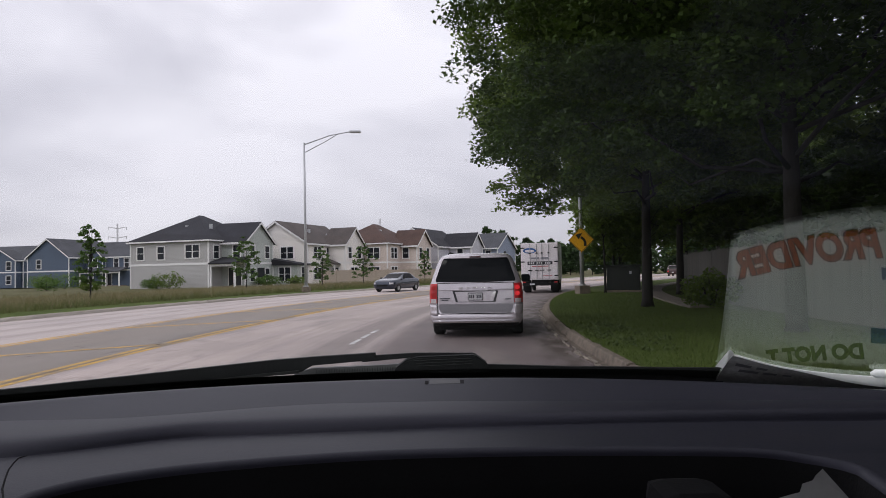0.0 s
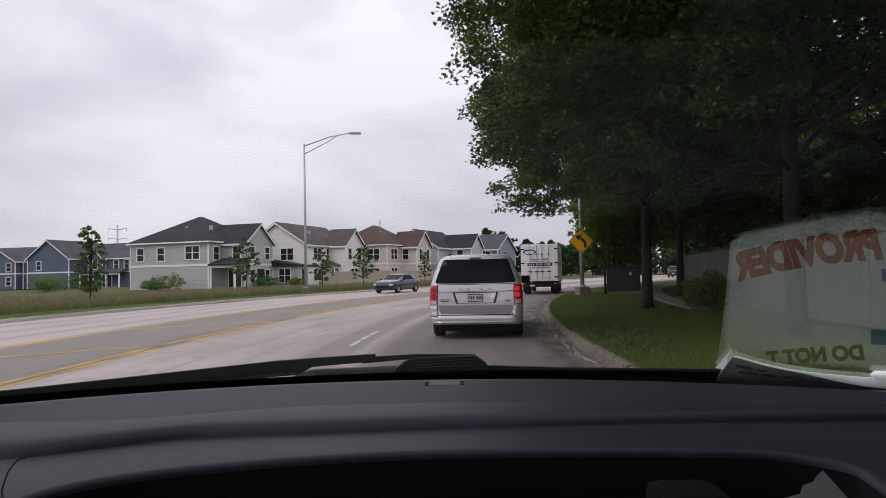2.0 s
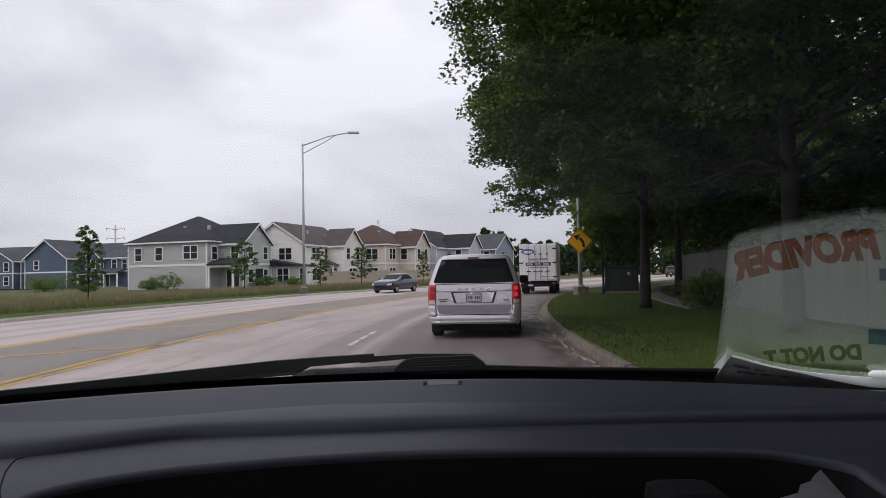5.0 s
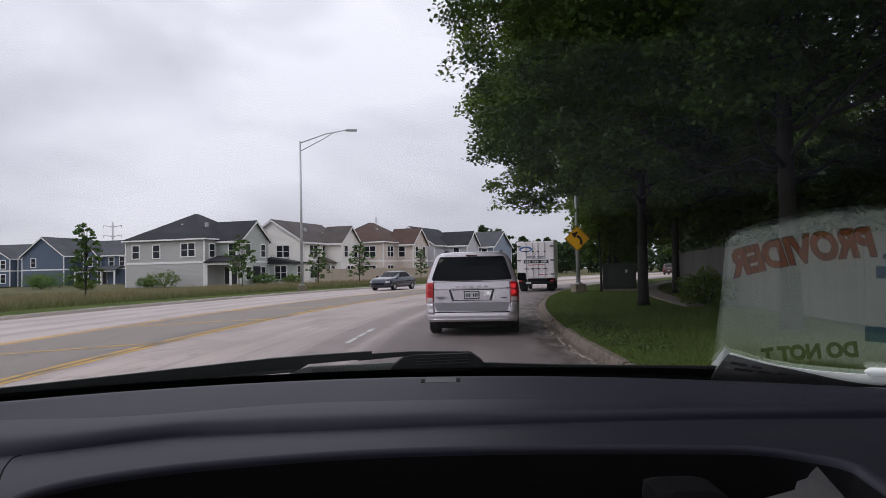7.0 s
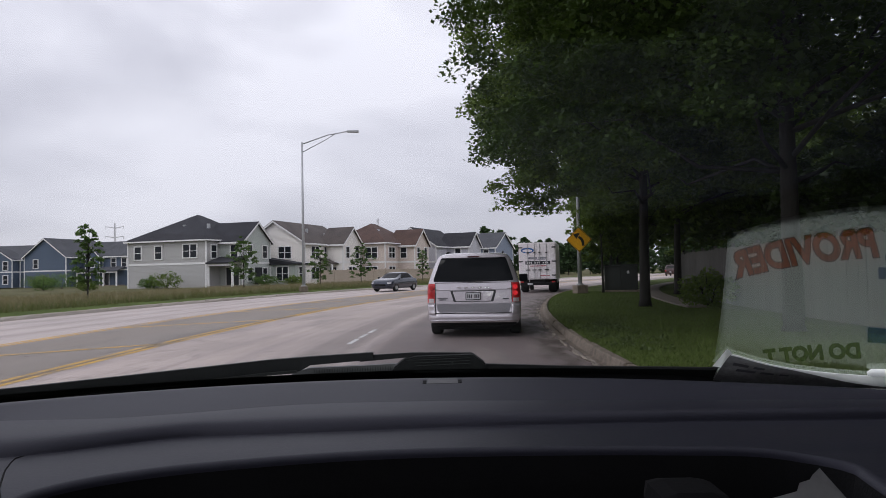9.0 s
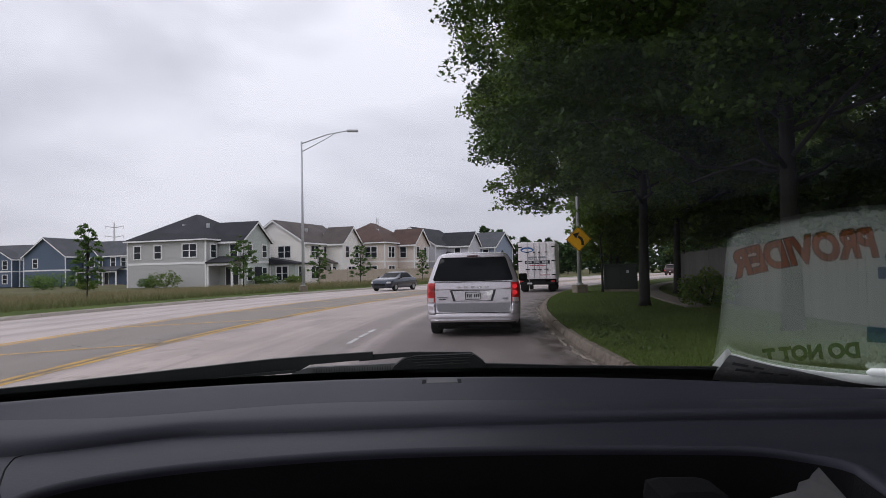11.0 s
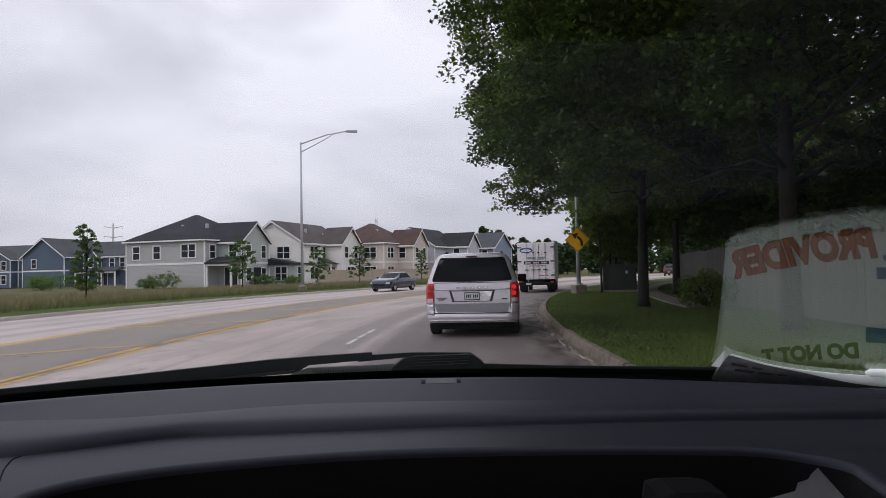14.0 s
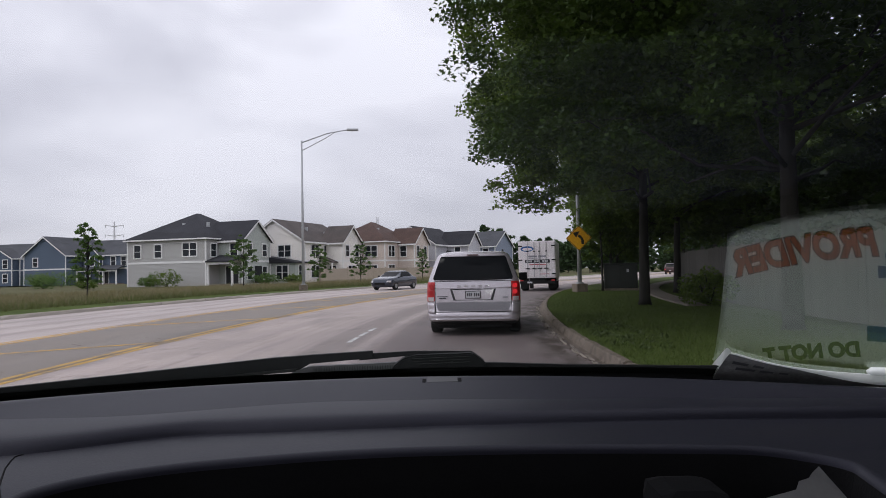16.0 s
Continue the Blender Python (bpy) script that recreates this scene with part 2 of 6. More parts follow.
M_BLACK = mat("black_plastic", (0.012, 0.012, 0.013), 0.65, 0, 0.2, 3, 80, 0.1)
M_BLACK.node_tree.nodes["Principled BSDF"].inputs["Specular IOR Level"].default_value = 0.2
M_WIPER = mat("wiper_plastic", (0.010, 0.010, 0.011), 0.6, 0, 0.2, 8, 120, 0.1)
M_RIB = mat("dark_grille_rib", (0.075, 0.075, 0.077), 0.6, 0, 0.1, 6, 60, 0.05)
M_GRILLE = mat("grey_intake_plastic", (0.14, 0.14, 0.143), 0.7, 0, 0.15, 8, 120, 0.1)
M_RUBBER = mat("tyre_rubber", (0.012, 0.012, 0.012), 0.85, 0, 0.2, 3, 80, 0.2)
M_CHROME = mat("chrome", (0.70, 0.70, 0.71), 0.15, 1.0, 0.03, 1, 50, 0)
M_DARKRED = mat("unlit_red_lens", (0.05, 0.008, 0.008), 0.2, 0, 0.1, 3, 40, 0)
M_RED = mat("red_lens", (0.50, 0.012, 0.014), 0.3, 0, 0.15, 12, 60, 0, coat=0.3)
M_LIT = glowing("lit_red_lens", (0.85, 0.022, 0.030), 0.26)
M_LENS = mat("clear_lens", (0.55, 0.52, 0.52), 0.15, 0, 0.1, 3, 40, 0, coat=0.5)
M_PLATE = mat("number_plate_white", (0.62, 0.62, 0.64), 0.4, 0, 0.05, 3, 40, 0)
M_INK = mat("dark_ink", (0.03, 0.03, 0.04), 0.6, 0, 0.1, 3, 40, 0)
M_TRUCK = mat("white_truck_panel", (0.88, 0.83, 0.85), 0.4, 0, 0.05, 1.2, 20, 0.03)
M_LOGO = mat("blue_print", (0.03, 0.12, 0.36), 0.4, 0, 0.05, 3, 40, 0)
M_GREYPRINT = mat("grey_print", (0.30, 0.30, 0.34), 0.4, 0, 0.05, 3, 40, 0)
M_REDPRINT = mat("red_print", (0.45, 0.04, 0.07), 0.4, 0, 0.05, 3, 40, 0)
M_SIGN = mat("yellow_sign_sheeting", (0.86, 0.44, 0.012), 0.45, 0, 0.06, 3, 40, 0.02)
M_SIGNBLACK = mat("black_sign_print", (0.012, 0.012, 0.012), 0.5, 0, 0.1, 3, 40, 0)
M_BOX = mat("dark_green_cabinet_paint", (0.030, 0.034, 0.030), 0.5, 0, 0.2, 2, 40, 0.05)
M_DASH = mat("dark_grey_dash_vinyl", (0.0126, 0.0127, 0.0200), 0.5, 0, 0.16, 7, 420, 0.05)
M_DASH.node_tree.nodes["Principled BSDF"].inputs["Specular IOR Level"].default_value = 0.28
M_DASH.node_tree.nodes["Principled BSDF"].inputs["Specular Tint"].default_value = (0.86, 0.86, 1.0, 1)
M_COVER = mat("pale_sensor_plastic", (0.045, 0.045, 0.048), 0.5, 0, 0.1, 9, 200, 0.02)
M_TRAY = mat("black_tray_lining", (0.0075, 0.0075, 0.008), 0.8, 0, 0.2, 6, 300, 0.1)
M_FRIT = mat("black_glass_border", (0.003, 0.003, 0.003), 0.35, 0, 0.1, 6, 60, 0)
M_PAPER = mat("white_paper", (0.90, 0.92, 0.90), 0.7, 0, 0.04, 9, 120, 0.05)
# white paper standing in shadow, the shade mixed into its colour
M_SCRAP = mat("shaded_white_paper", (0.42, 0.42, 0.42), 0.8, 0, 0.15, 9, 120, 0.05)
M_POUCH = mat("grey_fabric", (0.0045, 0.0045, 0.005), 0.9, 0, 0.25, 30, 300, 0.05)
for m_ in (M_TRAY, M_FRIT, M_WIPER, M_POUCH):
    m_.node_tree.nodes["Principled BSDF"].inputs["Specular IOR Level"].default_value = 0.12
# back of the curled sheet: its shade is put into the grey
M_CURL = mat("shade_grey_paper_back", (0.15, 0.15, 0.155), 0.7, 0, 0.5, 25, 160, 0.05)
M_ORANGE = mat("orange_ink", (0.33, 0.085, 0.030), 0.7, 0, 0.4, 30, 200, 0)
M_GREENINK = mat("dark_green_ink", (0.02, 0.05, 0.03), 0.7, 0, 0.2, 30, 200, 0)
M_BLUEINK = mat("blue_ink", (0.02, 0.09, 0.20), 0.7, 0, 0.2, 30, 200, 0)
M_LINER = mat("grey_headliner", (0.12, 0.12, 0.12), 0.9, 0, 0.1, 3, 90, 0.1)
M_TOWER = mat("pale_steel", (0.72, 0.72, 0.74), 0.5, 0.2, 0.05, 1, 20, 0)

M_SCREEN = bpy.data.materials.new("windscreen_glass")
M_SCREEN.use_nodes = True
gn, gl = M_SCREEN.node_tree.nodes, M_SCREEN.node_tree.links
gn.clear()
g_out, g_mix = gn.new("ShaderNodeOutputMaterial"), gn.new("ShaderNodeMixShader")
g_tr, g_gl, g_fr = gn.new("ShaderNodeBsdfTransparent"), gn.new("ShaderNodeBsdfGlossy"), gn.new("ShaderNodeFresnel")
g_tr.inputs["Color"].default_value = (0.97, 0.98, 0.98, 1)
g_gl.inputs["Color"].default_value = (0.90, 1.0, 0.90, 1)
g_gl.inputs["Roughness"].default_value = 0.035
g_fr.inputs["IOR"].default_value = 2.8
gl.new(g_fr.outputs["Fac"], g_mix.inputs["Fac"])
gl.new(g_tr.outputs["BSDF"], g_mix.inputs[1])
gl.new(g_gl.outputs["BSDF"], g_mix.inputs[2])
gl.new(g_mix.outputs["Shader"], g_out.inputs["Surface"])


# ---- building helpers ----
def part(name, bm, material, parent=None, label="", smooth=False, tidy=True):
    """Links a bmesh as one mesh object, under a thing or a part."""
    me = bpy.data.meshes.new(name)
    if tidy:
        bmesh.ops.recalc_face_normals(bm, faces=bm.faces)
    bm.to_mesh(me)
    bm.free()
    return part_of(name, me, material, parent, label, smooth)


def part_of(name, me, material, parent=None, label="", smooth=False):
    if material and not me.materials:
        me.materials.append(material)
    if smooth:
        me.polygons.foreach_set("use_smooth", [True] * len(me.polygons))
    ob = new(name, me)
    if parent:
        ob.parent = parent
    if label:
        tagged(ob, label)
    return ob


def soup(name, verts, faces, material, parent=None, label=""):
    me = bpy.data.meshes.new(name)
    me.from_pydata(verts, [], faces)
    me.update()
    return part_of(name, me, material, parent, label)


def thing(name, m, label, category, group="", kind=""):
    ob = new(name)
    ob.empty_display_size = 0.3
    ob.matrix_world = m
    return tagged(ob, label, category, group, kind)


def box(bm, x0, y0, z0, x1, y1, z1, m=None):
    vs = [bm.verts.new(p) for p in ((x0, y0, z0), (x1, y0, z0), (x1, y1, z0), (x0, y1, z0),
                                    (x0, y0, z1), (x1, y0, z1), (x1, y1, z1), (x0, y1, z1))]
    for f in ((0, 3, 2, 1), (4, 5, 6, 7), (0, 1, 5, 4), (1, 2, 6, 5), (2, 3, 7, 6), (3, 0, 4, 7)):
        bm.faces.new([vs[i] for i in f])
    if m:
        for v in vs:
            v.co = m @ v.co
    return bm


def bx(x0, y0, z0, x1, y1, z1, bevel=0.0, m=None):
    bm = box(bmesh.new(), x0, y0, z0, x1, y1, z1, m)
    if bevel:
        bmesh.ops.bevel(bm, geom=list(bm.edges), offset=bevel, segments=2, affect="EDGES", profile=0.6)
    return bm


def tube(bm, pts, radii, n=10, cap=True):
    """A round bar along points, with a radius at each."""
    rings = []
    for i, p in enumerate(pts):
        a, b = Vector(pts[max(0, i - 1)]), Vector(pts[min(len(pts) - 1, i + 1)])
        q = (b - a).to_track_quat("Z", "Y")
        rings.append([bm.verts.new(Vector(p) + q @ Vector((radii[i] * math.cos(k * math.tau / n), radii[i] * math.sin(k * math.tau / n), 0)))
                      for k in range(n)])
    for r, s in zip(rings, rings[1:]):
        for k in range(n):
            bm.faces.new((r[k], r[(k + 1) % n], s[(k + 1) % n], s[k]))
    if cap:
        bm.faces.new(rings[0][::-1])
        bm.faces.new(rings[-1])
    return bm


def prism(bm, outline, lo, hi, axis="z", m=None):
    """A closed outline pushed along an axis."""
    def at(p, h):
        return {"z": (p[0], p[1], h), "y": (p[0], h, p[1]), "x": (h, p[0], p[1])}[axis]
    a = [bm.verts.new(at(p, lo)) for p in outline]
    b = [bm.verts.new(at(p, hi)) for p in outline]
    bm.faces.new(a[::-1])
    bm.faces.new(b)
    for i in range(len(a)):
        j = (i + 1) % len(a)
        bm.faces.new((a[i], a[j], b[j], b[i]))
    if m:
        for v in a + b:
            v.co = m @ v.co
    return bm


def lettering(text, size, width, material, parent, m, depth=0.0004, name="lettering", bold=0.028):
    cu = bpy.data.curves.new(name, "FONT")
    cu.body, cu.size, cu.align_x, cu.align_y, cu.extrude, cu.offset = text, size, "CENTER", "CENTER", depth, size * bold
    tmp = bpy.data.objects.new(name, cu)
    me = bpy.data.meshes.new_from_object(tmp)
    bpy.data.objects.remove(tmp)
    co = [v.co.x for v in me.vertices]
    me.transform(Matrix.Diagonal((width / (max(co) - min(co)), 1, 1, 1)))
    ob = part_of(name, me, material, parent)
    ob.matrix_local = m
    return ob


# ---- the road: along the near kerb, straight and then bending to the right ----
BEND, RADIUS, TURN_END = 8.0, 90.0, 58.0
KERB_X = 2.33


def along(s, off=0.0):
    """The plan's point at s metres along the near kerb and off metres to its right."""
    if s <= BEND:
        x, y, a = KERB_X, s, 0.0
    else:
        a = (min(s, TURN_END) - BEND) / RADIUS
        x, y = KERB_X + RADIUS * (1 - math.cos(a)), BEND + RADIUS * math.sin(a)
        rest = max(0.0, s - TURN_END)
        x, y = x + rest * math.sin(a), y + rest * math.cos(a)
    return x + off * math.cos(a), y - off * math.sin(a), a


def strip(name, s0, s1, o0, o1, z0, z1, material, step=2.0, cols=1, thick=0.0, parent=None, label="", uv=False):
    ns = max(1, int((s1 - s0) / step))
    verts, faces, uvs = [], [], []
    for i in range(ns + 1):
        s = s0 + (s1 - s0) * i / ns
        for j in range(cols + 1):
            k = j / cols
            o = o0 + (o1 - o0) * k
            x, y, _ = along(s, o)
            verts.append((x, y, z0 + (z1 - z0) * k))
            uvs.append((o, s))
    for i in range(ns):
        for j in range(cols):
            a = i * (cols + 1) + j
            faces.append((a, a + 1, a + cols + 2, a + cols + 1))
    if thick:
        top = len(verts)
        verts += [(x, y, z - thick) for x, y, z in verts]
        uvs += uvs[:top]
        edge = [i * (cols + 1) for i in range(ns + 1)], [i * (cols + 1) + cols for i in range(ns + 1)]
        for line, flip in ((edge[0], True), (edge[1], False)):
            for a, b in zip(line, line[1:]):
                f = (a, b, b + top, a + top)
                faces.append(f if flip else f[::-1])
        for a, b in ([(j, j + 1) for j in range(cols)] + [(ns * (cols + 1) + j + 1, ns * (cols + 1) + j) for j in range(cols)]):
            faces.append((b, a, a + top, b + top))
    me = bpy.data.meshes.new(name)
    me.from_pydata(verts, [], faces)
    if uv:
        layer = me.uv_layers.new(name="UVMap")
        for lp in me.loops:
            layer.data[lp.index].uv = uvs[lp.vertex_index]
    me.update()
    return part_of(name, me, material, parent, label)


ground = strip("ground", -40, 40, -1, 1, 0, 0, M_MEADOW)
ground.data.clear_geometry()
ground.data.from_pydata([(-2500, -2500, -0.06), (2500, -2500, -0.06), (2500, 2500, -0.06), (-2500, 2500, -0.06)], [], [(0, 1, 2, 3)])
tagged(ground, "flat grassy ground reaching to the horizon", "ground", kind="structure")
WIDE = 18.4
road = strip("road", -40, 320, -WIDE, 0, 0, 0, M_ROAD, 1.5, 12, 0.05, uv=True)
tagged(road, "wide worn grey asphalt road bending to the right", "road", kind="structure")
lawn = strip("verge", -40, 320, 0.16, 34, 0.13, 0.16, M_LAWN, 2.5, 6, 0.22)
tagged(lawn, "shaded mown green grass verge under trees", "verge", kind="structure")
far_verge = strip("far_verge", -40, 320, -WIDE - 3.0, -WIDE - 0.16, 0.13, 0.13, M_LAWN, 2.5, 2, 0.2)
tagged(far_verge, "mown green grass strip beside the road", "verge", kind="structure")
meadow = strip("meadow", -40, 320, -WIDE - 75, -WIDE - 3.0, 0.12, 0.125, M_MEADOW, 4, 6, 0.2)
tagged(meadow, "rough dry meadow in front of the houses", "meadow", kind="structure")

# painted lines
def line(s0, s1, o0, o1, material, name="road_line", label="worn yellow painted road line"):
    ob = strip(name, s0, s1, o0, o1, 0.004, 0.004, material, 1.5)
    return tagged(ob, label, "road marking", kind="structure")


for o in (-8.22, -8.46):
    line(-10, 150, o, o - 0.12, M_YELLOW)
line(-10, 150, -8.345, -8.455, M_STAIN, "worn_strip", "brown stained asphalt between yellow road lines")
for o in (-11.9, -12.14):
    line(-10, 150, o, o - 0.12, M_YELLOW)
for k in range(22):
    s = -7.3 + 6.0 * k
    verts = []
    for ds, o in ((0, -11.9), (2.1, -8.5), (2.32, -8.5), (0.22, -11.9)):
        x, y, _ = along(s + ds, o)
        verts.append((x, y, 0.004))
    tagged(soup("diagonal_line", verts, [(0, 1, 2, 3)], M_YELLOW), "worn yellow diagonal median line", "road marking", "median lines", "structure")
for s in (0.2, 12.4, 24.6, 36.8, 49, 61.2, 73.4, 85.6, 97.8, 110):
    for d0, d1 in ((0.0, 0.9), (1.15, 1.95), (2.2, 3.0)):
        tagged(line(s + d0, s + d1, -4.30, -4.40, M_WHITE, "lane_dash", "short white worn lane dash"), group="lane dashes")
for s in range(10, 130, 12):
    tagged(line(s, s + 3.0, -15.2, -15.3, M_WHITE, "lane_dash", "short white painted lane dash"), group="far lane dashes")


# tar-filled cracks that wander along the joints
def crack(s0, s1, off, width, wander, seed):
    g = np.random.default_rng(seed)
    n = int((s1 - s0) / 0.35)
    o = off + np.cumsum(g.normal(0, wander, n)) * 0.6
    w = width * 0.6 * np.clip(g.normal(0.45, 0.5, n), 0.02, 1.3)
    v, f = [], []
    for i in range(n):
        for k in (-1, 1):
            x, y, _ = along(s0 + 0.35 * i, o[i] + k * w[i] / 2)
            v.append((x, y, 0.0032))
        if i:
            f.append((2 * i - 2, 2 * i - 1, 2 * i + 1, 2 * i))
    tagged(soup("road_crack", v, f, M_TAR), "thin dark tar-filled crack in the asphalt", "road crack", "road cracks", "structure")


for k, (s0, s1, off, width) in enumerate(((10, 70, -8.75, 0.05), (16, 70, -16.6, 0.04))):
    crack(s0, s1, off, width, 0.02, 60 + k)

# kerbs, in cast lengths with open joints
def kerb(side):
    top = thing("kerb", Matrix.Identity(4), "weathered concrete kerb with gutter in cast lengths", "kerb", kind="structure")
    base = 0.0 if side > 0 else -WIDE
    prof = [(-0.10, 0.006), (-0.01, 0.004), (0.0, 0.05), (0.02, 0.13), (0.04, 0.15), (0.14, 0.15), (0.15, 0.0)]
    if side < 0:
        prof = [(-a, z) for a, z in prof]
    lengths = [(-6 + 2.4 * i, 2.38) for i in range(46)] if side > 0 else [(6 + 3.0 * i, 2.98) for i in range(46)]
    for s, ln in lengths:
        rnd = random.uniform(-0.012, 0.012)
        verts, faces = [], []
        for k in range(9):
            chip = random.uniform(0, 1) ** 2.5
            for a, z in prof:
                high = z > 0.1
                x, y, _ = along(s + ln * k / 8, base + a + rnd * (z > 0.02) + (random.uniform(-0.006, 0.006) + side * 0.045 * chip * (abs(a) < 0.05)) * high)
                verts.append((x, y, z + (rnd * 0.6 if z > 0.02 else 0) - (0.02 * chip + random.uniform(0, 0.006)) * high))
        n = len(prof)
        for k in range(8):
            for j in range(n - 1):
                a = k * n + j
                faces.append((a, a + 1, a + n + 1, a + n))
        faces += [tuple(range(n)), tuple(range(9 * n - 1, 8 * n - 1, -1))]
        soup("kerb_stone", verts, faces, M_CONC if side > 0 else M_KERBFAR, top)
    return top


kerb(1)
kerb(-1)
g = np.random.default_rng(31)
pan = thing("gutter", Matrix.Identity(4), "broken pale concrete gutter pieces beside the kerb", "gutter", kind="structure")
for k in range(34):
    s, ln = 9 + k * 0.40 + g.uniform(-0.1, 0.1), g.uniform(0.35, 0.7)
    mid_o, wid = -0.17 + 0.04 * math.sin(k * 1.7), g.uniform(0.012, 0.045)
    out = [(s + ln * (0.5 + 0.5 * math.cos(a)) + g.uniform(-0.06, 0.06), mid_o + wid * math.sin(a) * g.uniform(0.6, 1.3)) for a in np.linspace(0, math.tau, 8)[:-1]]
    low = [(*along(p, q)[:2], 0.001) for p, q in out]
    soup("gutter_piece", low + [(x, y, g.uniform(0.012, 0.03)) for x, y, _ in low], [tuple(range(7, 14))] + [(i, (i + 1) % 7, 7 + (i + 1) % 7, 7 + i) for i in range(7)], M_GUTTER, pan)
verts, faces = [], []
for k in range(2600):
    o, z = -abs(g.normal(0.0, 0.16)) - 0.10, 0.005
    x, y, _ = along(g.uniform(5, 60) + 0.4 * math.sin(k), o)
    r, a = g.uniform(0.005, 0.020), g.uniform(0, 3)
    c, d = r * math.cos(a), r * math.sin(a)
    n = len(verts)
    verts += [(x + c, y + d * 2, z), (x - d, y + c * 2, z), (x - c, y - d, z), (x + d, y - c, z), (x, y, z + r * 0.35)]
    faces += [(n, n + 1, n + 4), (n + 1, n + 2, n + 4), (n + 2, n + 3, n + 4), (n + 3, n, n + 4)]
for k in range(14):
    x, y, _ = along(g.uniform(8, 14), g.uniform(-11.8, -8.7))
    r, z = g.uniform(0.012, 0.05), 0.003
    n = len(verts)
    verts += [(x + r, y, z), (x, y + r * 0.8, z), (x - r * 0.9, y, z), (x, y - r * 0.7, z), (x + r * 0.3, y, z + 0.006)]
    faces += [(n, n + 1, n + 4), (n + 1, n + 2, n + 4), (n + 2, n + 3, n + 4), (n + 3, n, n + 4)]
tagged(soup("gutter_debris", verts, faces, M_DEBRIS), "brown leaf litter and grit on the asphalt", "leaf litter", kind="stuff")
walkway = thing("pavement", Matrix.Identity(4), "narrow pale concrete pavement through the grass", "pavement", kind="structure")
for i in range(58):
    strip("slab", 20 + i * 1.5, 20 + i * 1.5 + 1.485, 4.35, 5.15, 0.19, 0.19, M_WALKWAY, 1.5, 1, 0.08, walkway)


# ---- trees ----
def leaves(centres, size, rng, drop=0.3, aspect=0.62):
    """Pointed leaves folded along the rib at the given centres."""
    n = len(centres)
    up = rng.normal(size=(n, 3)) * 0.62 + [0, 0, 1.0]
    up /= np.linalg.norm(up, axis=1)[:, None]
    u = rng.normal(size=(n, 3)) - [0, 0, drop]
    d = u - up * np.sum(u * up, axis=1)[:, None]
    d /= np.linalg.norm(d, axis=1)[:, None]
    w = np.cross(up, d)
    ln = size * rng.uniform(0.6, 1.35, (n, 1))
    c = centres
    tip, tail = c + d * ln / 2, c - d * ln / 2
    left, right = c + w * ln * aspect / 2 - up * ln * 0.1, c - w * ln * aspect / 2 - up * ln * 0.1
    v = np.stack([tail, left, tip, right], 1).reshape(-1, 3)
    f = np.arange(n * 4).reshape(n, 4)
    tri = np.concatenate([f[:, [0, 1, 2]], f[:, [0, 2, 3]]])
    return v, tri


def lobed_leaves(centres, size, rng, drop=0.5):
    """Maple leaves: a middle lobe and two side lobes with notches between, bent at the rib."""
    n = len(centres)
    up = rng.normal(size=(n, 3)) * 0.6 + [0, 0, 1.0]
    up /= np.linalg.norm(up, axis=1)[:, None]
    u = rng.normal(size=(n, 3)) - [0, 0, drop]
    d = u - up * np.sum(u * up, axis=1)[:, None]
    d /= np.linalg.norm(d, axis=1)[:, None]
    w = np.cross(up, d)
    ln = size * rng.uniform(0.65, 1.3, (n, 1))
    shape = ((-0.45, 0.0, 0.0), (0.04, 0.50, -0.12), (0.18, 0.19, -0.05), (0.58, 0.0, -0.08), (0.18, -0.19, -0.05), (0.04, -0.50, -0.12))
    v = np.stack([centres + ln * (a * d + b * w + c * up) for a, b, c in shape], 1).reshape(-1, 3)
    f = np.arange(n * 6).reshape(n, 6)
    return v, np.concatenate([f[:, [0, 1, 2]], f[:, [0, 2, 4]], f[:, [2, 3, 4]], f[:, [0, 4, 5]]])


def leaf_mesh(name, groups, material):
    vs, fs, base = [], [], 0
    for v, f in groups:
        vs.append(v)
        fs.append(f + base)
        base += len(v)
    v, f = np.concatenate(vs), np.concatenate(fs)
    me = bpy.data.meshes.new(name)
    me.vertices.add(len(v))
    me.vertices.foreach_set("co", v.ravel())
    me.loops.add(len(f) * 3)
    me.loops.foreach_set("vertex_index", f.ravel().astype(np.int32))
    me.polygons.add(len(f))
    me.polygons.foreach_set("loop_start", np.arange(0, len(f) * 3, 3, dtype=np.int32))
    me.update(calc_edges=True)
    me.materials.append(material)
    return me


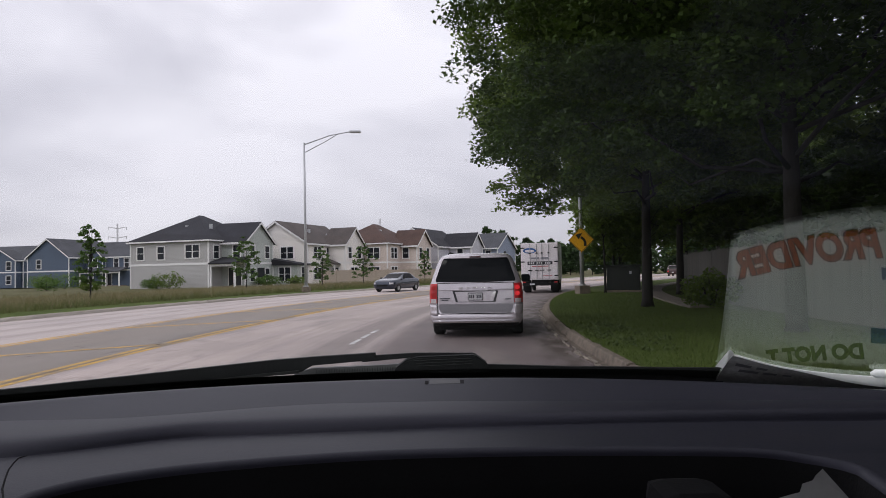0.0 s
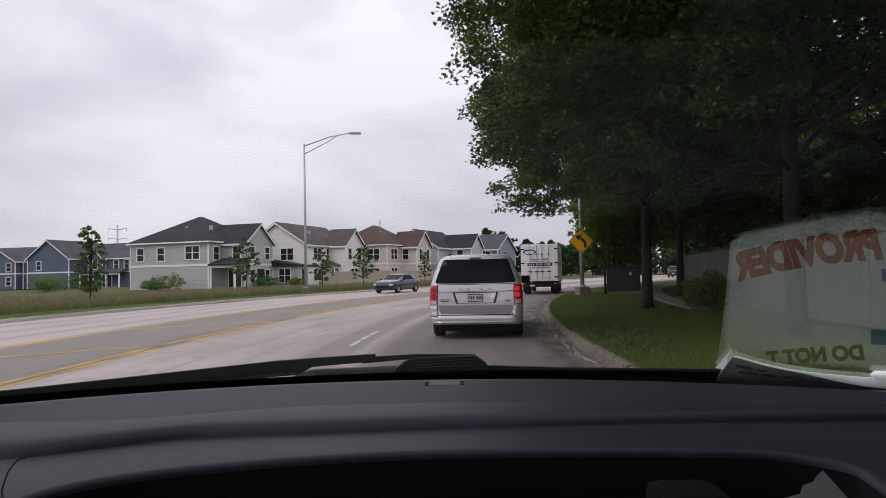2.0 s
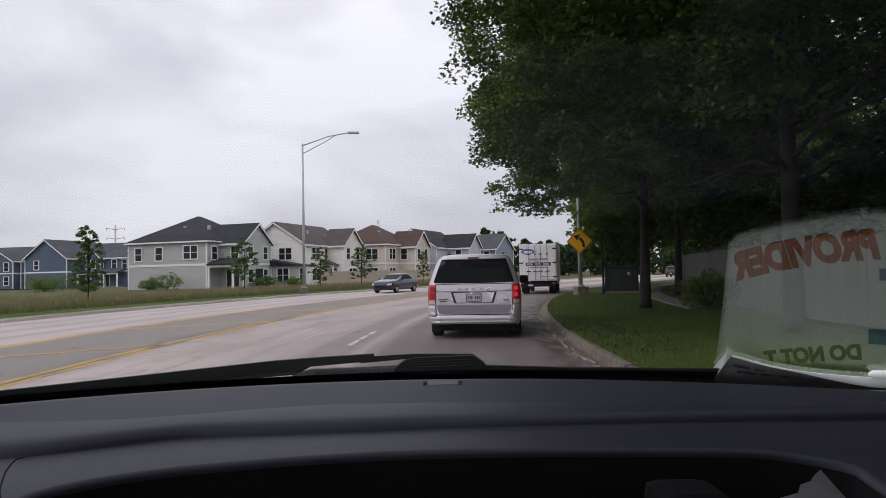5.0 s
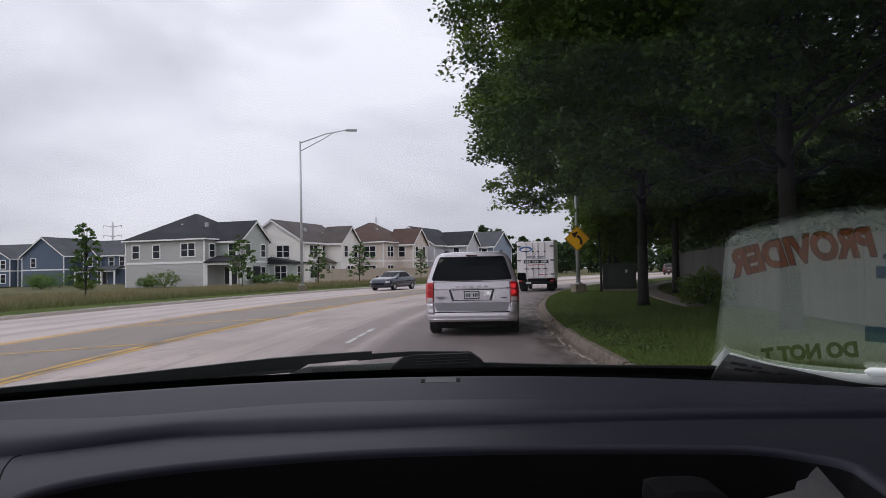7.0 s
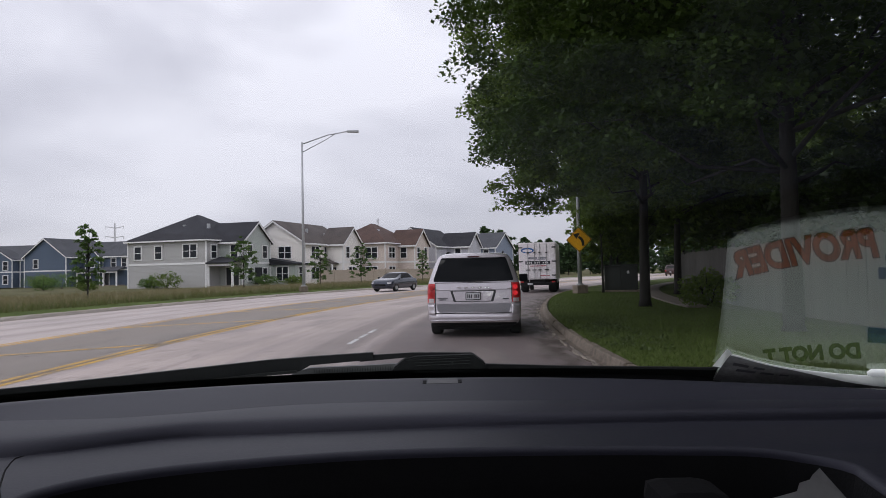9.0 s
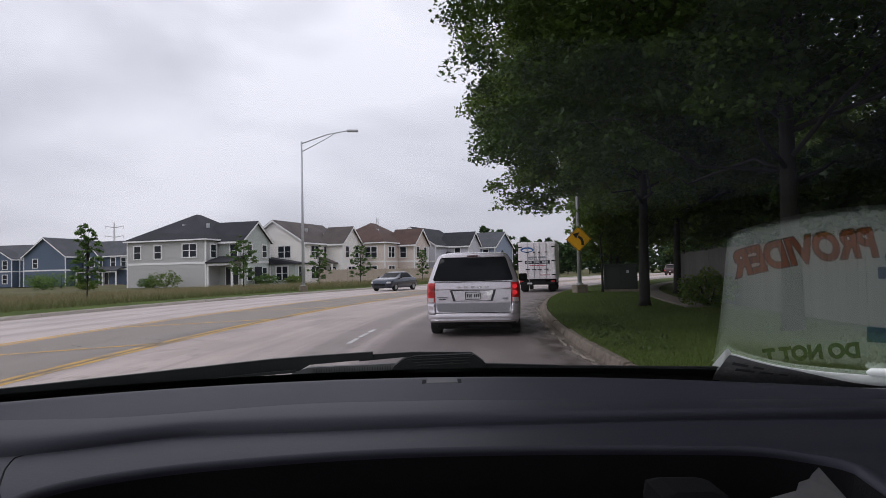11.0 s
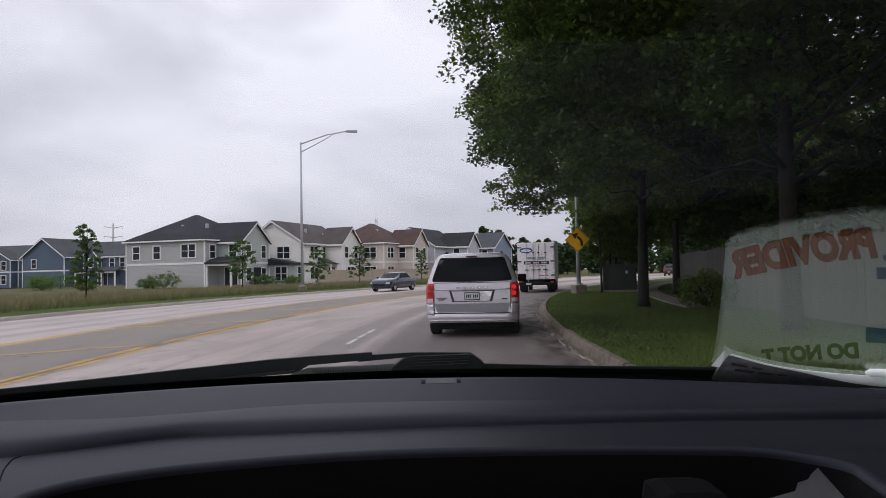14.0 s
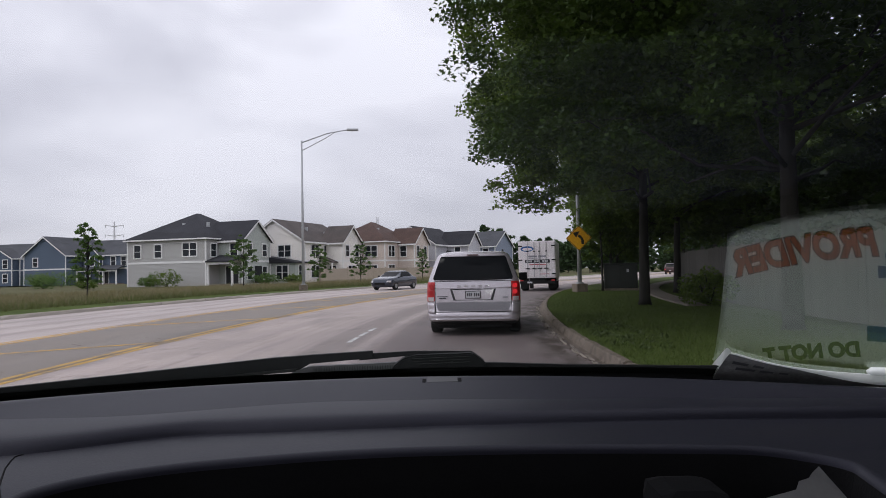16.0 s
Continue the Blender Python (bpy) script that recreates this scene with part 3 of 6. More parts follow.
def tree(name, seed, m, height, clear, spread, trunk, count, size, material, label, category="tree", group="", lobes=26, dense=True, core=0.55, sprays=9, pad=(0.24, 0.42), lobed=False, even=(0.72, 1.08), tuft=0.5, fill=0.12, bare=1):
    """A tapered trunk with limbs, and a crown of leaf sprays gathered round the limbs' ends."""
    rng = np.random.default_rng(seed)
    top = thing(name, m, label, category, group)
    bm = bmesh.new()
    lean = rng.normal(0, 0.02 * height, 2)
    pts = [(0, 0, -0.1), (0, 0, 0.25), (lean[0] * 0.2, lean[1] * 0.2, clear * 0.7), (lean[0] * 0.6, lean[1] * 0.6, height * 0.5), (lean[0], lean[1], height * 0.86)]
    tube(bm, pts, [trunk * 1.5, trunk * 1.05, trunk * 0.85, trunk * 0.5, trunk * 0.12], 10)
    part("trunk", bm, M_BARK, top, smooth=True)
    mid = (height + clear) / 2
    half = (height - clear) / 2
    ends = []
    limbs = bmesh.new()
    for i in range(lobes):
        k = (i + 0.5) / lobes
        z = clear + (height - clear) * (0.05 + 0.88 * k)
        reach = spread * math.sqrt(max(0.06, 1 - ((z - mid + half * 0.18) / (half * 1.12)) ** 2)) * rng.uniform(*even)
        a = i * 2.399 + rng.uniform(-0.4, 0.4)
        e = np.array([math.cos(a) * reach * 0.80, math.sin(a) * reach * 0.80, z])
        z0 = clear * 0.85 + (z - clear) * rng.uniform(0.35, 0.7)
        ends.append((e, reach))
        if i % bare:
            continue
        b1, b2 = rng.normal(0, 0.045 * reach, (2, 3))
        tube(limbs, [(lean[0] * z0 / height, lean[1] * z0 / height, z0), (e[0] * 0.28 + b1[0], e[1] * 0.28 + b1[1], z0 + (z - z0) * 0.45 + b1[2]), (e[0] * 0.62 + b2[0], e[1] * 0.62 + b2[1], z0 + (z - z0) * 0.85 + b2[2]), tuple(e)],
             [trunk * 0.3, trunk * 0.2, trunk * 0.12, trunk * 0.04], 6)
    part("limb", limbs, M_BARK, top, smooth=True)
    groups = []
    per = count // lobes
    for e, reach in ends:
        r = max(0.35, reach * tuft)
        # several sprays to a limb, each a flattened cloud of leaves with a ragged edge
        for _ in range(sprays):
            c = rng.normal(size=3)
            c = e + c / np.linalg.norm(c) * r * rng.uniform(0.2, 1.0) * [1, 1, 0.7]
            q = rng.normal(size=(per // sprays, 3))
            q *= (rng.random((len(q), 1)) ** 0.55) / np.linalg.norm(q, axis=1)[:, None]
            rs = r * rng.uniform(*pad)
            q = q * [rs, rs, rs * 0.45]
            q[:, 2] -= 0.35 * (q[:, 0] ** 2 + q[:, 1] ** 2) / rs
            groups.append((lobed_leaves if lobed else leaves)(c + q, size, rng))
    if dense:
        q = rng.normal(size=(int(count * fill), 3))
        q /= np.linalg.norm(q, axis=1)[:, None]
        q *= rng.uniform(0.2, 1, (len(q), 1)) ** 0.5
        q = q * [spread * core, spread * core, half * 0.82] + [0, 0, mid]
        groups.append(leaves(q, size * (1.7 if lobed else 1.35), rng, aspect=0.7))
    part_of("crown", leaf_mesh("crown", groups, material), None, top)
    return top


def at(x, y, z=0.14, turn=0.0, k=1.0):
    return Matrix.Translation((x, y, z)) @ Matrix.Rotation(radians(turn), 4, "Z") @ Matrix.Scale(k, 4)


BIG = "tall dark green maple over the grass verge"
tree("maple_tree", 4, at(6.6, 12.0, 0.14, 60), 13.5, 2.9, 6.9, 0.19, 215000, 0.093, M_LEAF, BIG, group="verge trees", lobes=84, sprays=10, core=0.74, pad=(0.26, 0.42), lobed=True, even=(0.68, 1.06), tuft=0.27, fill=0.20, bare=3)
ash = tree("ash_tree", 9, at(6.5, 20.5, 0.14, 220), 13.0, 3.5, 6.2, 0.17, 130000, 0.145, M_LEAF2, "tall leafy green ash on the grass verge", group="verge trees", lobes=84, sprays=7, core=0.74, pad=(0.34, 0.52), even=(0.80, 1.0), tuft=0.30, fill=0.26, bare=3)
copy_thing(ash, at(9.4, 1.2, 0.14, 150))
copy_thing(ash, at(10.9, 29.5, 0.14, 200))
ash = tree("ash_tree", 19, at(14.3, 38.5, 0.14, 120), 13.0, 3.2, 6.0, 0.17, 23000, 0.37, M_LEAF2, "tall leafy green ash further along the verge", group="verge trees", lobes=40, sprays=9)
# the first four are added out of view to block light from the crowns
for x, y, turn in ((8.0, -8, 20), (13.6, 5.0, 90), (14.6, 13.0, 200), (13.0, -3.0, 310), (14.5, 45.5, 240), (17.0, 32, 60), (21, 55, 20), (22, 44, 300)):
    copy_thing(ash, at(x, y, 0.14, turn))
slim = tree("young_maple_tree", 12, at(8.9, 27.5, 0.14), 5.5, 2.8, 1.3, 0.06, 5000, 0.16, M_LEAF2, "slim young maple with a thin trunk on the verge", group="slim verge trees", lobes=12, dense=False)
copy_thing(slim, at(8.3, 33.0, 0.14, 130))

bush = tree("understory_tree", 15, at(13.8, 10, 0.14), 6.5, 0.4, 3.0, 0.08, 10000, 0.33, M_LEAF, "dark dense understory tree behind the board fence", group="understory trees", lobes=22)
for x, y, turn in ((13.6, 15.5, 60), (14.6, 21.0, 130), (16.0, 26.5, 200), (18.0, 32.0, 280), (20.5, 37.5, 20), (13.8, 4.5, 100), (25, 46, 170), (30, 52, 220)):
    copy_thing(bush, at(x, y, 0.14, turn))

low = tree("hornbeam_tree", 27, at(9.7, 36.6, 0.14, 40), 8.6, 1.5, 2.5, 0.10, 26000, 0.17, M_LEAF2, "low-branched green hornbeam beside the bend of the road", group="low verge trees", lobes=46, sprays=6, core=0.7, pad=(0.34, 0.56), tuft=0.34, fill=0.2, bare=2)
copy_thing(low, at(11.6, 42.0, 0.14, 160, 0.9))

# saplings on the far side
sap = tree("sapling", 21, at(-19.4, 34.5, 0.12), 4.5, 0.9, 0.80, 0.045, 3700, 0.13, M_YOUNG, "slender young street tree with sparse leaves", group="saplings", lobes=34, dense=False, sprays=2, pad=(0.38, 0.70), even=(0.55, 1.15))
sap2 = tree("sapling", 33, at(-16.4, 52, 0.12), 4.6, 0.9, 1.2, 0.05, 5000, 0.13, M_YOUNG, "young street tree with an open rounded crown", group="saplings", lobes=34, dense=False, sprays=2, pad=(0.36, 0.66), even=(0.55, 1.12))
copy_thing(sap2, at(-11.3, 58, 0.12, 70, 0.85))
copy_thing(sap2, at(-8.2, 63, 0.12, 150, 0.95))
copy_thing(sap, at(-2.4, 73, 0.12, 200, 0.9))

# woods on the horizon
far = tree("distant_tree", 41, at(12, 150, 0, 0), 12, 1.0, 5.5, 0.2, 2200, 1.2, M_FAR, "distant rounded green tree on the horizon", group="distant trees", lobes=18)
rng = np.random.default_rng(5)
for i in range(26):
    x = -20 + i * 4.6 + rng.uniform(-2, 2)
    copy_thing(far, at(x, 165 + rng.uniform(-10, 25) - max(0, i - 12) * 2.0, 0, rng.uniform(0, 360), rng.uniform(0.55, 0.95)))
for i in range(20):
    copy_thing(far, at(14 + i * 4.5 + rng.uniform(-1.5, 1.5), 150 - i * 1.5 + rng.uniform(-4, 4), 0, rng.uniform(0, 360), rng.uniform(0.45, 0.7)))
for i in range(22):
    copy_thing(far, at(-160 + i * 8 + rng.uniform(-3, 3), 190 + rng.uniform(-10, 25), 0, rng.uniform(0, 360), rng.uniform(0.6, 1.0)))


# ---- houses ----
def block(top, cx, cy, w, d, eave, rise, kind, wall, lower, roof, base=0.0, over=0.35):
    """One volume of a house: walls in two colours with a white band between, and its roof with eaves."""
    x0, x1, y0, y1 = cx - w / 2, cx + w / 2, cy - d / 2, cy + d / 2
    mid = base + 2.75 if eave - base > 4 else None
    if mid:
        part("lower_wall", bx(x0, y0, base, x1, y1, mid), lower, top)
        part("band_board", bx(x0 - 0.04, y0 - 0.04, mid, x1 + 0.04, y1 + 0.04, mid + 0.24), M_TRIM, top, "white band board")
    lo = mid + 0.24 if mid else base
    bm = box(bmesh.new(), x0, y0, lo, x1, y1, eave)
    if kind == "gable_y":
        prism(bm, [(x0, eave), (x1, eave), (cx, eave + rise)], y0, y1, "y")
    elif kind == "gable_x":
        prism(bm, [(y0, eave), (y1, eave), (cy, eave + rise)], x0, x1, "x")
    part("upper_wall", bm, wall, top)
    for x in (x0, x1):
        for y in (y0, y1):
            part("corner_board", bx(x - 0.07, y - 0.07, base, x + 0.07, y + 0.07, eave), M_TRIM, top)
    a, b, c, e = x0 - over, x1 + over, y0 - over, y1 + over
    drop = rise * over / ((w if kind != "gable_x" else d) / 2)
    bm = bmesh.new()
    t = 0.18
    if kind == "gable_y":
        pr = [(a, eave - drop), (cx, eave + rise), (b, eave - drop), (b, eave - drop + t), (cx, eave + rise + t), (a, eave - drop + t)]
        prism(bm, pr, c, e, "y")
        rim = prism(bmesh.new(), [(a, eave - drop - 0.12), (cx, eave + rise - 0.12), (b, eave - drop - 0.12), (b, eave - drop + 0.1), (cx, eave + rise + 0.1), (a, eave - drop + 0.1)], c - 0.05, c + 0.03, "y")
        part("fascia", rim, M_TRIM, top)
        part("gutter", bx(b - 0.03, c, eave - drop - 0.1, b + 0.07, e, eave - drop + 0.12), M_TRIM, top)
    elif kind == "gable_x":
        pr = [(c, eave - drop), (cy, eave + rise), (e, eave - drop), (e, eave - drop + t), (cy, eave + rise + t), (c, eave - drop + t)]
        prism(bm, pr, a, b, "x")
        for xx in (a, b):
            rim = prism(bmesh.new(), [(c, eave - drop - 0.12), (cy, eave + rise - 0.12), (e, eave - drop - 0.12), (e, eave - drop + 0.1), (cy, eave + rise + 0.1), (c, eave - drop + 0.1)], xx - 0.04, xx + 0.04, "x")
            part("fascia", rim, M_TRIM, top)
        part("gutter", bx(a, c - 0.07, eave - drop - 0.1, b, c + 0.03, eave - drop + 0.12), M_TRIM, top)
    else:
        r = min(w, d) / 2
        if w < d:
            p, q = (cx, y0 + r, eave + rise), (cx, y1 - r, eave + rise)
        else:
            p, q = (x0 + r, cy, eave + rise), (x1 - r, cy, eave + rise)
        z = eave
        v = [bm.verts.new(k) for k in ((a, c, z), (b, c, z), (b, e, z), (a, e, z), p, q, (a, c, z + 0.2), (b, c, z + 0.2), (b, e, z + 0.2), (a, e, z + 0.2))]
        fs = ((0, 1, 7, 6), (1, 2, 8, 7), (2, 3, 9, 8), (3, 0, 6, 9), (3, 2, 1, 0))
        fs += ((6, 7, 4), (7, 8, 5, 4), (8, 9, 5), (9, 6, 4, 5)) if w < d else ((6, 7, 5, 4), (7, 8, 5), (8, 9, 4, 5), (9, 6, 4))
        for f in fs:
            bm.faces.new([v[i] for i in f])
        part("fascia", bx(a - 0.03, c - 0.03, z + 0.0, b + 0.03, e + 0.03, z + 0.17), M_TRIM, top)
    part("roof", bm, roof, top)
    return x0, x1, y0, y1


def window(top, face, u, pos, z, w=0.95, h=1.5, double=False):
    """A white framed sash window, proud of its wall. face: f looks to -y, r looks to +x."""
    m = Matrix.Translation((u, pos, z)) if face == "f" else Matrix.Translation((pos, u, z)) @ Matrix.Rotation(radians(90), 4, "Z")
    ww = w * (2 if double else 1)
    fr = bmesh.new()
    t = 0.12
    box(fr, -ww / 2 - t, -0.09, -t, ww / 2 + t, 0.02, 0, m)
    box(fr, -ww / 2 - t, -0.09, h, ww / 2 + t, 0.02, h + t, m)
    box(fr, -ww / 2 - t, -0.09, 0, -ww / 2, 0.02, h, m)
    box(fr, ww / 2, -0.09, 0, ww / 2 + t, 0.02, h, m)
    box(fr, -ww / 2, -0.06, h * 0.5 - 0.03, ww / 2, 0.0, h * 0.5 + 0.03, m)
    if double:
        box(fr, -0.06, -0.08, 0, 0.06, 0.02, h, m)
    win = part("window", fr, M_TRIM, top)
    for k in ((-1, 1) if double else (0,)):
        c = k * w / 2
        part("pane", bx(c - w / 2 + 0.01, -0.03, 0.01, c + w / 2 - 0.01, 0.01, h - 0.01, 0, m), M_PANE, win)


def porch(top, x0, x1, y, depth, z, roof, posts=2):
    """A lean-to porch roof on white posts, with a dark glazed door behind."""
    part("porch_roof", prism(bmesh.new(), [(y - depth - 0.3, z - 0.15), (y - depth - 0.3, z + 0.02), (y, z + 0.75), (y, z + 0.55)], x0 - 0.2, x1 + 0.2, "x"), roof, top)
    part("porch_beam", bx(x0 - 0.1, y - depth - 0.1, z - 0.4, x1 + 0.1, y - depth + 0.1, z - 0.15), M_TRIM, top)
    for i in range(posts):
        x = x0 + (x1 - x0) * i / (posts - 1)
        part("porch_post", bx(x - 0.1, y - depth - 0.1, 0, x + 0.1, y - depth + 0.1, z - 0.4), M_TRIM, top)
    part("porch_floor", bx(x0, y - depth, 0, x1, y, 0.18), M_CONC, top)
    c = (x0 + x1) / 2
    part("patio_door", bx(c - 0.9, y - 0.06, 0.2, c + 0.9, y + 0.01, 2.3), M_DOOR, top)
    d = bmesh.new()
    for k in (-0.95, -0.04, 0.87):
        box(d, c + k, y - 0.1, 0.2, c + k + 0.08, y - 0.02, 2.3)
    box(d, c - 0.95, y - 0.1, 2.3, c + 0.95, y - 0.02, 2.4)
    part("door_frame", d, M_TRIM, top)


def house(x, y, turn, label):
    return thing("house", at(x, y, 0.1, turn), label, "house", "houses")


HW = "two-storey house with white trim, "
h = house(-30.2, 80.8, -17, HW + "grey siding and charcoal hip roof")
block(h, -1.1, 0, 11.2, 12.0, 5.5, 3.7, "hip", M_SID_GREY, M_SID_GREY, M_ROOF_D)
x0, x1, y0, y1 = block(h, 5.0, -0.5, 5.4, 6.0, 5.5, 2.3, "gable_x", M_SID_SAGE, M_SID_SAGE, M_ROOF_D)
window(h, "f", -2.2, -6.0, 3.5)
window(h, "f", 2.3, -6.0, 3.6, double=True)
window(h, "r", -2.0, x1, 3.5)
window(h, "r", 1.2, x1, 3.5)
window(h, "r", 1.2, x1, 0.7)
window(h, "r", -2.0, x1, 0.7)
porch(h, 4.75, 8.0, -3.5, 2.4, 2.9, M_ROOF_D, 2)
part("sunroom", bx(6.5, 2.6, 0, 11.2, 6.0, 2.6), M_SID_SAGE, h)
part("sunroom_roof", prism(bmesh.new(), [(6.4, 2.6), (11.6, 2.6), (11.6, 2.75), (6.4, 3.6)], 2.2, 6.4, "y"), M_ROOF_D, h)
window(h, "f", 9.4, 2.6, 0.6, 0.8, 1.7, True)
window(h, "r", 4.3, 11.2, 0.6, 0.8, 1.7, True)
window(h, "f", -5.2, -6.0, 3.5)
window(h, "r", -4.6, 4.5, 3.5)
window(h, "f", 6.6, y0, 3.5)
part("downpipe", tube(bmesh.new(), [(4.62, -6.06, 0.1), (4.62, -6.06, 5.4)], [0.05, 0.05], 6), M_TRIM, h)
part("patio_door", bx(x1 - 0.02, -0.9, 0.2, x1 + 0.05, 0.6, 2.3), M_DOOR, h)
for k in (-1.0, 2.5):
    part("roof_vent", bx(k, -3.2, 7.2, k + 0.3, -2.9, 7.75), M_STEEL, h)

h = house(-20.3, 89.6, -20, HW + "off-white siding and a brown gable roof")
block(h, 0, 0, 9.4, 12.0, 5.5, 2.9, "gable_y", M_SID_WHITE, M_SID_WHITE, M_ROOF_B)
x0, x1, y0, y1 = block(h, 5.6, 2.0, 3.4, 5.4, 5.5, 2.2, "gable_x", M_SID_WHITE, M_SID_WHITE, M_ROOF_B)
window(h, "f", -2.4, -6.0, 3.5)
window(h, "r", -3.6, 4.7, 3.5, double=True)
window(h, "r", -3.6, 4.7, 0.7, double=True)
window(h, "r", 0.6, x1, 3.5)
window(h, "r", 3.4, x1, 3.5)
window(h, "r", 1.8, x1, 0.7, double=True)
window(h, "f", 5.8, y0, 0.7)
window(h, "f", 1.6, -6.0, 3.5, double=True)
window(h, "f", 1.6, -6.0, 0.7, double=True)
window(h, "r", -0.8, 4.7, 3.5)
window(h, "r", -0.8, 4.7, 0.7)
part("porch_roof", prism(bmesh.new(), [(4.7, 3.3), (4.7, 3.5), (6.6, 2.75), (6.6, 2.6)], -2.4, 0.6, "y"), M_ROOF_B, h)
for k in (-2.2, 0.4):
    part("porch_post", bx(6.4, k - 0.08, 0, 6.56, k + 0.08, 2.65), M_TRIM, h)
for x, y in ((2.2, -2), (3.0, 1.5)):
    part("roof_vent", bx(x, y, 7.0 - 0.62 * (x - 2.2), x + 0.3, y + 0.3, 7.6 - 0.62 * (x - 2.2)), M_STEEL, h)

h = house(-10.7, 97.6, -22, HW + "beige siding and a russet hip roof")
block(h, 0, 0, 9.6, 11.0, 5.5, 3.4, "hip", M_SID_BEIGE, M_SID_BEIGE, M_ROOF_R)
x0, x1, y0, y1 = block(h, 5.4, 1.6, 4.0, 5.2, 5.5, 2.2, "gable_x", M_SID_BEIGE, M_SID_BEIGE, M_ROOF_R)
window(h, "f", 2.6, -5.5, 3.5, double=True)
window(h, "f", 2.6, -5.5, 0.7, double=True)
window(h, "f", -2.6, -5.5, 3.5)
window(h, "r", 0.3, x1, 3.5)
window(h, "r", 3.0, x1, 3.5)
window(h, "r", 0.3, x1, 0.7)
window(h, "r", 3.0, x1, 0.7)
window(h, "r", -3.4, 4.8, 3.5, double=True)
window(h, "r", -3.4, 4.8, 0.7, double=True)
window(h, "f", 5.6, y0, 3.5)
part("roof_vent", bx(1.8, -2.2, 7.3, 2.1, -1.9, 7.85), M_STEEL, h)

h = house(-2.8, 107, -24, HW + "cool grey siding, charcoal roof")
block(h, 0, 0, 8.6, 11.0, 5.5, 2.9, "gable_y", M_SID_MAUVE, M_SID_MAUVE, M_ROOF_D)
x0, x1, y0, y1 = block(h, 5.6, 1.6, 5.0, 5.2, 5.5, 2.1, "gable_x", M_SID_MAUVE, M_SID_MAUVE, M_ROOF_D)
window(h, "f", 1.6, -5.5, 3.5, double=True)
window(h, "f", 1.6, -5.5, 0.7, double=True)
window(h, "f", 6.2, y0, 3.5)
porch(h, 4.8, 8.2, y0, 2.0, 2.9, M_ROOF_D)

h = house(7.0, 116, -26, HW + "slate blue siding and a grey roof")
block(h, 0, 0, 9.0, 9.0, 5.4, 2.6, "gable_x", M_SID_BLUE2, M_SID_BLUE, M_ROOF_G)
for u in (-2.6, 0.4, 2.8):
    window(h, "f", u, -4.5, 3.4)
    window(h, "f", u, -4.5, 0.7)

h = house(-66.5, 117, -14, HW + "dark blue siding, charcoal roof")
block(h, -3.0, 0, 9.0, 11.0, 5.4, 3.2, "gable_y", M_SID_BLUE, M_SID_BLUE, M_ROOF_G)
x0, x1, y0, y1 = block(h, 6.6, 2.2, 11.0, 8.0, 5.4, 2.6, "gable_x", M_SID_BLUE, M_SID_BLUE, M_ROOF_G)
window(h, "f", -5.0, -5.5, 3.4)
for u in (3.2, 5.4, 8.2, 10.4):
    window(h, "f", u, y0, 3.4)
porch(h, 2.2, 10.5, y0, 2.0, 2.7, M_ROOF_G, 4)
x0, x1, y0, y1 = block(h, 4.4, -1.6, 3.0, 2.0, 5.4, 1.5, "gable_y", M_SID_BLUE, M_SID_BLUE, M_ROOF_G)
window(h, "f", 4.4, y0, 3.4)

h = house(-87, 124, -10, HW + "blue siding and a grey roof")
block(h, 0, 0, 19.0, 10.0, 5.2, 2.7, "gable_x", M_SID_BLUE, M_SID_BLUE, M_ROOF_G)
x0, x1, y0, y1 = block(h, 6.2, -5.2, 6.0, 2.5, 5.2, 1.8, "gable_y", M_SID_BLUE, M_SID_BLUE, M_ROOF_G)
for u in (4.8, 7.8):
    window(h, "f", u, y0, 3.3)
    window(h, "f", u, y0, 0.7)
for u in (-7, -4, -1, 1.6):
    window(h, "f", u, -5.0, 3.3)
    window(h, "f", u, -5.0, 0.7, double=True)


# ---- fences ----
def run(x0, y0, x1, y1, step):
    n = max(1, round(math.hypot(x1 - x0, y1 - y0) / step))
    a = math.atan2(y1 - y0, x1 - x0)
    return [(x0 + (x1 - x0) * i / n, y0 + (y1 - y0) * i / n, a) for i in range(n)]


panel_fence = thing("panel_fence", Matrix.Identity(4), "beige solid panel fence along the back gardens", "fence")
pm, qm = None, None
for i, (x, y, a) in enumerate(run(-14.8, 76.0, 9.0, 108, 2.4)):
    m = Matrix.Translation((x, y, 0.12)) @ Matrix.Rotation(a, 4, "Z")
    if pm is None:
        pm = part("panel", bx(0.06, -0.03, 0.05, 2.34, 0.03, 1.75), M_VINYL, panel_fence)
        qm = part("post", bx(-0.07, -0.07, 0, 0.07, 0.07, 1.9, 0.01), M_VINYL, panel_fence)
        pm.matrix_local = qm.matrix_local = m
    else:
        for nm, src in (("panel", pm), ("post", qm)):
            part_of(nm, src.data, None, panel_fence).matrix_local = m

